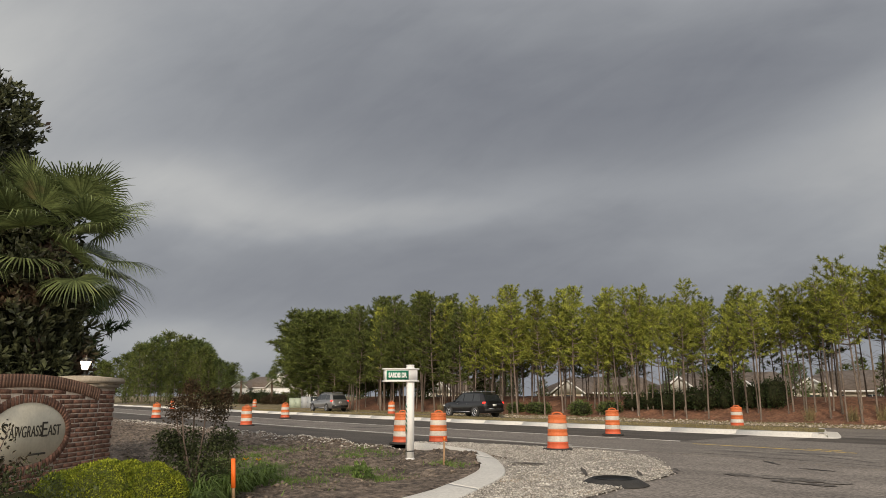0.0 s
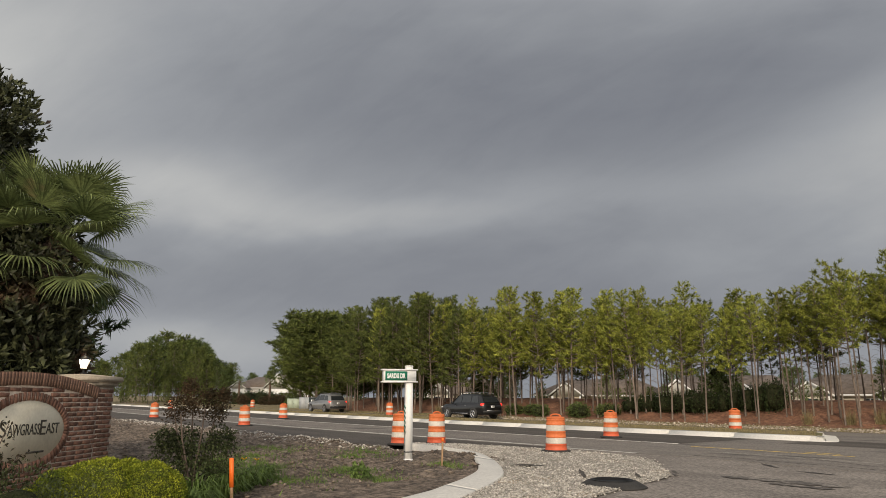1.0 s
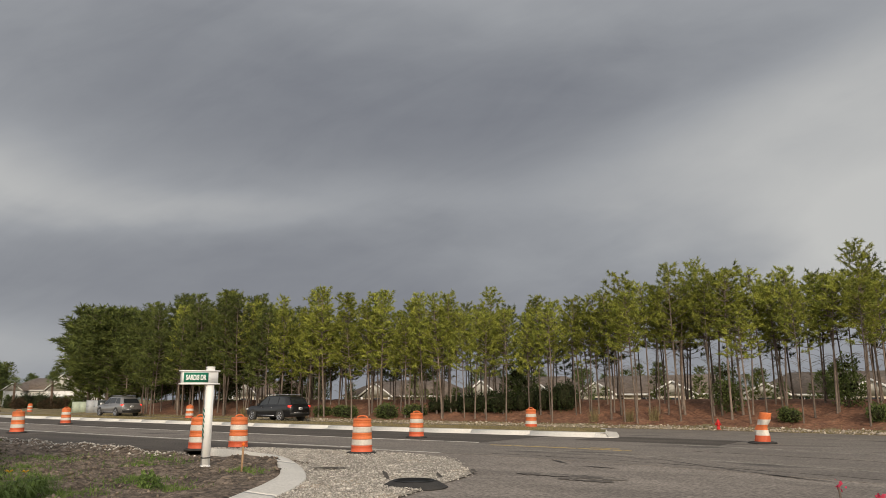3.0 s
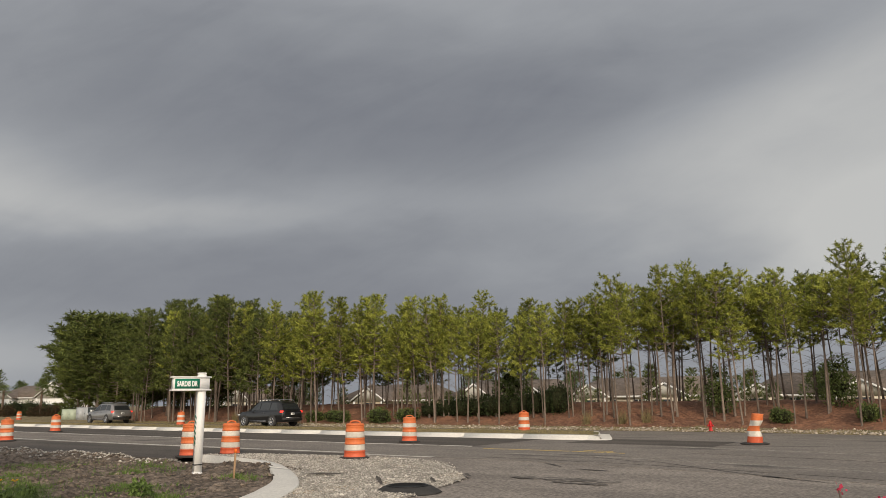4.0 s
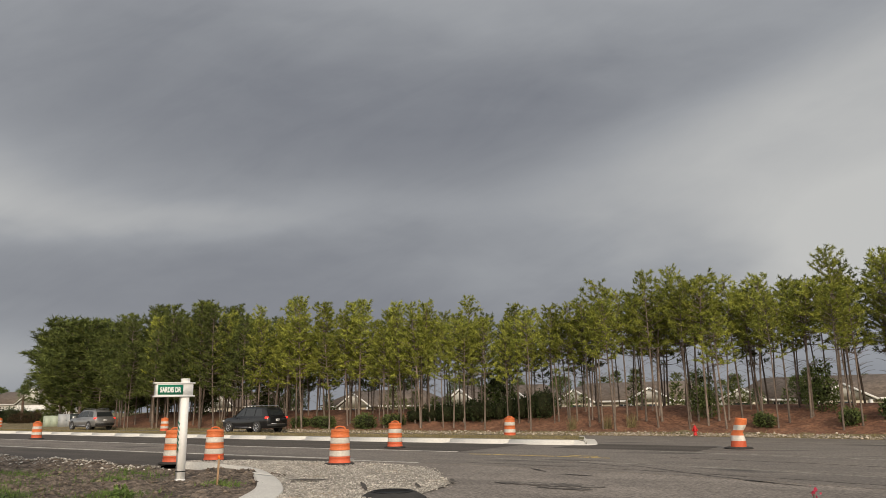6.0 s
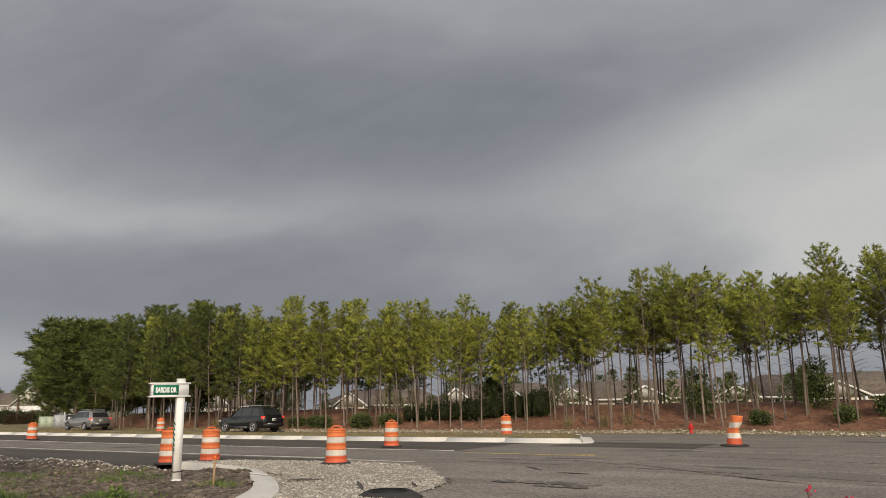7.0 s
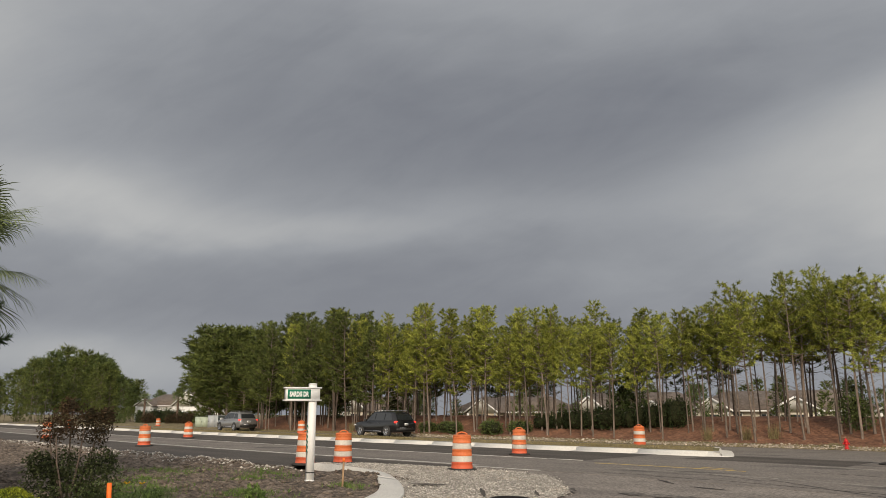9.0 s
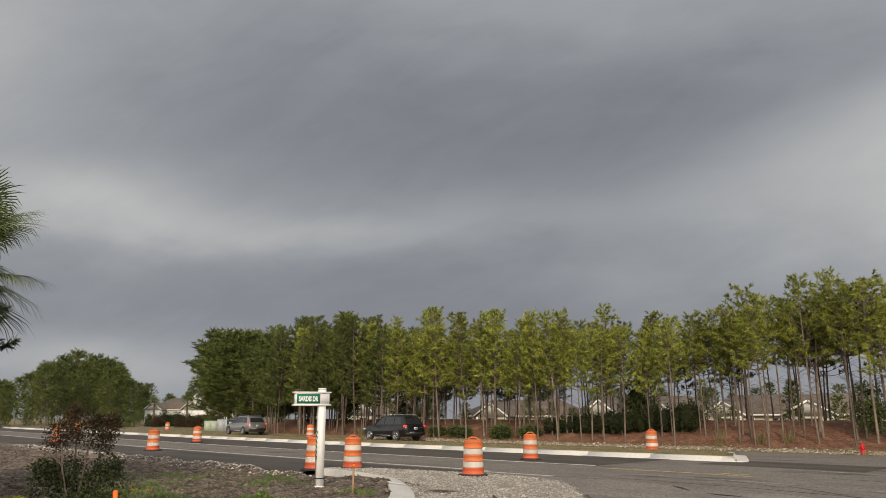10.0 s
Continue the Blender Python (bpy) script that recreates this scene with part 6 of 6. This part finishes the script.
# local axes: x along the wall, y into it, z up
WALL = Matrix(((run.x, -face.x, 0, foot.x), (run.y, -face.y, 0, foot.y), (0, 0, 1, foot.z), (0, 0, 0, 1))) @ Matrix.Scale(GROW, 4)
COURSE, STEP = 0.0677 / GROW, 0.213 / GROW


def crest(x):
    """Height of the wall under its arched coping."""
    u = x / L - 0.42
    return 1.584 - (0.159 * (u / 0.58) ** 2 if u > 0 else 0.064 * (u / 0.42) ** 2)


wall = thing("entrance_wall", "curved-topped red brick entrance wall with an oval name panel", "wall", WALL)
n = 24
v = []
for i in range(n + 1):
    x = L * i / n
    v += [(x, 0.005, -0.2), (x, 0.005, crest(x) + 0.145), (x, 0.29, crest(x) + 0.145), (x, 0.29, -0.2)]
f = [(i * 4 + j, (i + 1) * 4 + j, (i + 1) * 4 + (j + 1) % 4, i * 4 + (j + 1) % 4) for i in range(n) for j in range(4)] + [(0, 1, 2, 3), (n * 4 + 3, n * 4 + 2, n * 4 + 1, n * 4)]
part("mortar_core", Shape().add(v, [tuple(reversed(q)) for q in f]), MORTAR, wall)
OX, OZ, OA, OB = L * 0.44, 1.07, 0.68, 0.345
s = Shape()
a = np.linspace(0, 2 * np.pi, 48, endpoint=False)
ring = [(OX + OA * math.cos(t), 0.0, OZ + OB * math.sin(t)) for t in a]
back = [(p0[0], 0.02, p0[2]) for p0 in ring]
s.add(ring + back, [tuple(range(48))] + [(i, 48 + i, 48 + (i + 1) % 48, (i + 1) % 48) for i in range(48)])
panel = part("oval_panel", s, OVAL_STONE, wall, "weathered cream oval name panel")
lettering("lettering", "S", 0.2, pose(OX - 0.405, -0.004, OZ + 0.04, 90, 0, 0), LETTER_DARK, panel, fit=(0.10, 0.17))
lettering("lettering", "AWGRASS", 0.2, pose(OX - 0.055, -0.004, OZ + 0.025, 90, 0, 0), LETTER_DARK, panel, fit=(0.55, 0.125))
lettering("lettering", "E", 0.2, pose(OX + 0.275, -0.004, OZ + 0.04, 90, 0, 0), LETTER_DARK, panel, fit=(0.10, 0.17))
lettering("lettering", "AST", 0.2, pose(OX + 0.455, -0.004, OZ + 0.025, 90, 0, 0), LETTER_DARK, panel, fit=(0.24, 0.125))
part("small_line", Shape().box(OX + 0.02, -0.004, OZ - 0.245, OX + 0.33, -0.001, OZ - 0.222), LETTER_DARK, panel)

cuts = {}


def brick_data(length):
    """One mesh for each length of cut brick."""
    key = round(length, 2)
    if key not in cuts:
        hl = max(0.012, key / 2)
        cuts[key] = Shape().box(-hl, 0.0, -0.0275 / GROW, hl, 0.05, 0.0275 / GROW, bevel=0.003).data("brick", BRICK)
    return cuts[key]


upright = Shape().box(-0.0265 / GROW, 0.0, -0.075, 0.0265 / GROW, 0.06, 0.075, bevel=0.0015).data("brick", COPING)
soldier = Shape().box(-0.0265 / GROW, 0.0, -0.048, 0.0265 / GROW, 0.05, 0.048, bevel=0.0015).data("brick", BRICK)
r = rng(500)


def course(parent, x0, x1, z, shift, base, deep=0.0):
    """One course of bricks between two ends, the end bricks cut."""
    x = x0 - shift
    while x < x1 - 0.02:
        a, b = max(x, x0), min(x + STEP - 0.009, x1)
        if b - a > 0.03:
            part("brick", brick_data(b - a), None, parent, m=base @ pose((a + b) / 2, deep + r.uniform(-0.003, 0.003), z, 0, 0, r.uniform(-0.5, 0.5)))
        x += STEP


z, row = 0.42, 0
while z < 1.60:
    shift = STEP / 2 if row % 2 else 0.0
    # where the course runs under the arched coping and round the oval
    under = [x for x in np.linspace(0, L, 60) if crest(x) > z + 0.008]
    if under:
        lo0, hi0 = min(under), max(under)
        e = 1 - ((z - OZ) / (OB + 0.115)) ** 2
        if e > 0:
            half_width = (OA + 0.115) * math.sqrt(e)
            if OX - half_width > lo0 + 0.03:
                course(wall, lo0, OX - half_width, z, shift, Matrix())
            if OX + half_width < hi0 - 0.03:
                course(wall, OX + half_width, hi0, z, shift, Matrix())
        else:
            course(wall, lo0, hi0, z, shift, Matrix())
    z += COURSE
    row += 1
pitch = 0.062 / GROW
for i in range(int(L / pitch)):
    x = pitch * (i + 0.5)
    slope = math.degrees(math.atan2(crest(x + 0.05) - crest(x - 0.05), 0.1))
    part("coping_brick", upright, None, wall, m=pose(x, -0.008 + r.uniform(-0.002, 0.002), crest(x) + 0.078, 0, -slope, 0))
nn = 62
for i in range(nn):
    t = 2 * math.pi * i / nn
    cx0, cz0 = OX + (OA + 0.052) * math.cos(t), OZ + (OB + 0.052) * math.sin(t)
    out = math.degrees(math.atan2(math.cos(t) / OA, math.sin(t) / OB))
    part("ring_brick", soldier, None, wall, m=pose(cx0, -0.010, cz0, 0, out, 0))


def pillar(m, label, lamp):
    p0 = thing("brick_pillar", label, "pillar", m, "pillars of the entrance wall")
    w = 0.295
    part("mortar_core", Shape().box(-w + 0.005, -w + 0.005, -0.2, w - 0.005, w - 0.005, 1.60), MORTAR, p0)
    z, row = 0.42, 0
    while z < 1.58:
        for side in (0, 1, 3):
            course(p0, -w + 0.004, w - 0.004, z, STEP * (0.5 if (row + side) % 2 else 0.0), pose(0, 0, 0, 0, 0, 90 * side), -w)
        z += COURSE
        row += 1
    part("cap_moulding", Shape().box(-0.335, -0.335, 1.60, 0.335, 0.335, 1.655, bevel=0.012), CAST_STONE, p0)
    part("cap", Shape().box(-0.385, -0.385, 1.655, 0.385, 0.385, 1.73, bevel=0.018), CAST_STONE, p0, "cast stone cap")
    s = Shape()
    q = 0.36
    s.add([(-q, -q, 1.73), (q, -q, 1.73), (q, q, 1.73), (-q, q, 1.73), (-0.1, -0.1, 1.76), (0.1, -0.1, 1.76), (0.1, 0.1, 1.76), (-0.1, 0.1, 1.76)], [(0, 1, 5, 4), (1, 2, 6, 5), (2, 3, 7, 6), (3, 0, 4, 7), (4, 5, 6, 7)])
    part("cap_top", s, CAST_STONE, p0)
    return p0


right_end, left_end = WALL @ pose(L + 0.14, 0.335, 0), WALL @ pose(-0.36, 0.30, 0)
pillar(right_end, "square red brick pillar with a cast stone cap", True)
pillar(left_end, "square red brick pillar with a cast stone cap", False)
lan = thing("lantern", "black metal lantern with a lit warm glass shade", "lamp", scaled(right_end @ pose(0, 0, 1.76), 0.72))
part("foot", Shape().lathe([(0.07, 0), (0.06, 0.02), (0.022, 0.04), (0.02, 0.09), (0.05, 0.11)], 14), BLACK_METAL, lan)
part("glass", Shape().lathe([(0.055, 0.11), (0.10, 0.27), (0.09, 0.275)], 8), LAMP_GLASS, lan, "glowing warm white glass")
part("roof", Shape().lathe([(0.115, 0.27), (0.11, 0.285), (0.05, 0.335), (0.015, 0.345), (0.012, 0.375), (0.004, 0.38)], 8), BLACK_METAL, lan)
for a in range(0, 360, 90):
    ca, sa = math.cos(radians(a)), math.sin(radians(a))
    part("rib", Shape().tube([(0.058 * ca, 0.058 * sa, 0.11), (0.104 * ca, 0.104 * sa, 0.275)], [0.006, 0.006], 5), BLACK_METAL, lan)
bulb = new("lantern_bulb", bpy.data.lights.new("lantern_bulb", "POINT"))
bulb.data.energy, bulb.data.color, bulb.data.shadow_soft_size = 6.0, (1.0, 0.82, 0.55), 0.09
bulb.matrix_world = right_end @ pose(0, 0, 2.25)
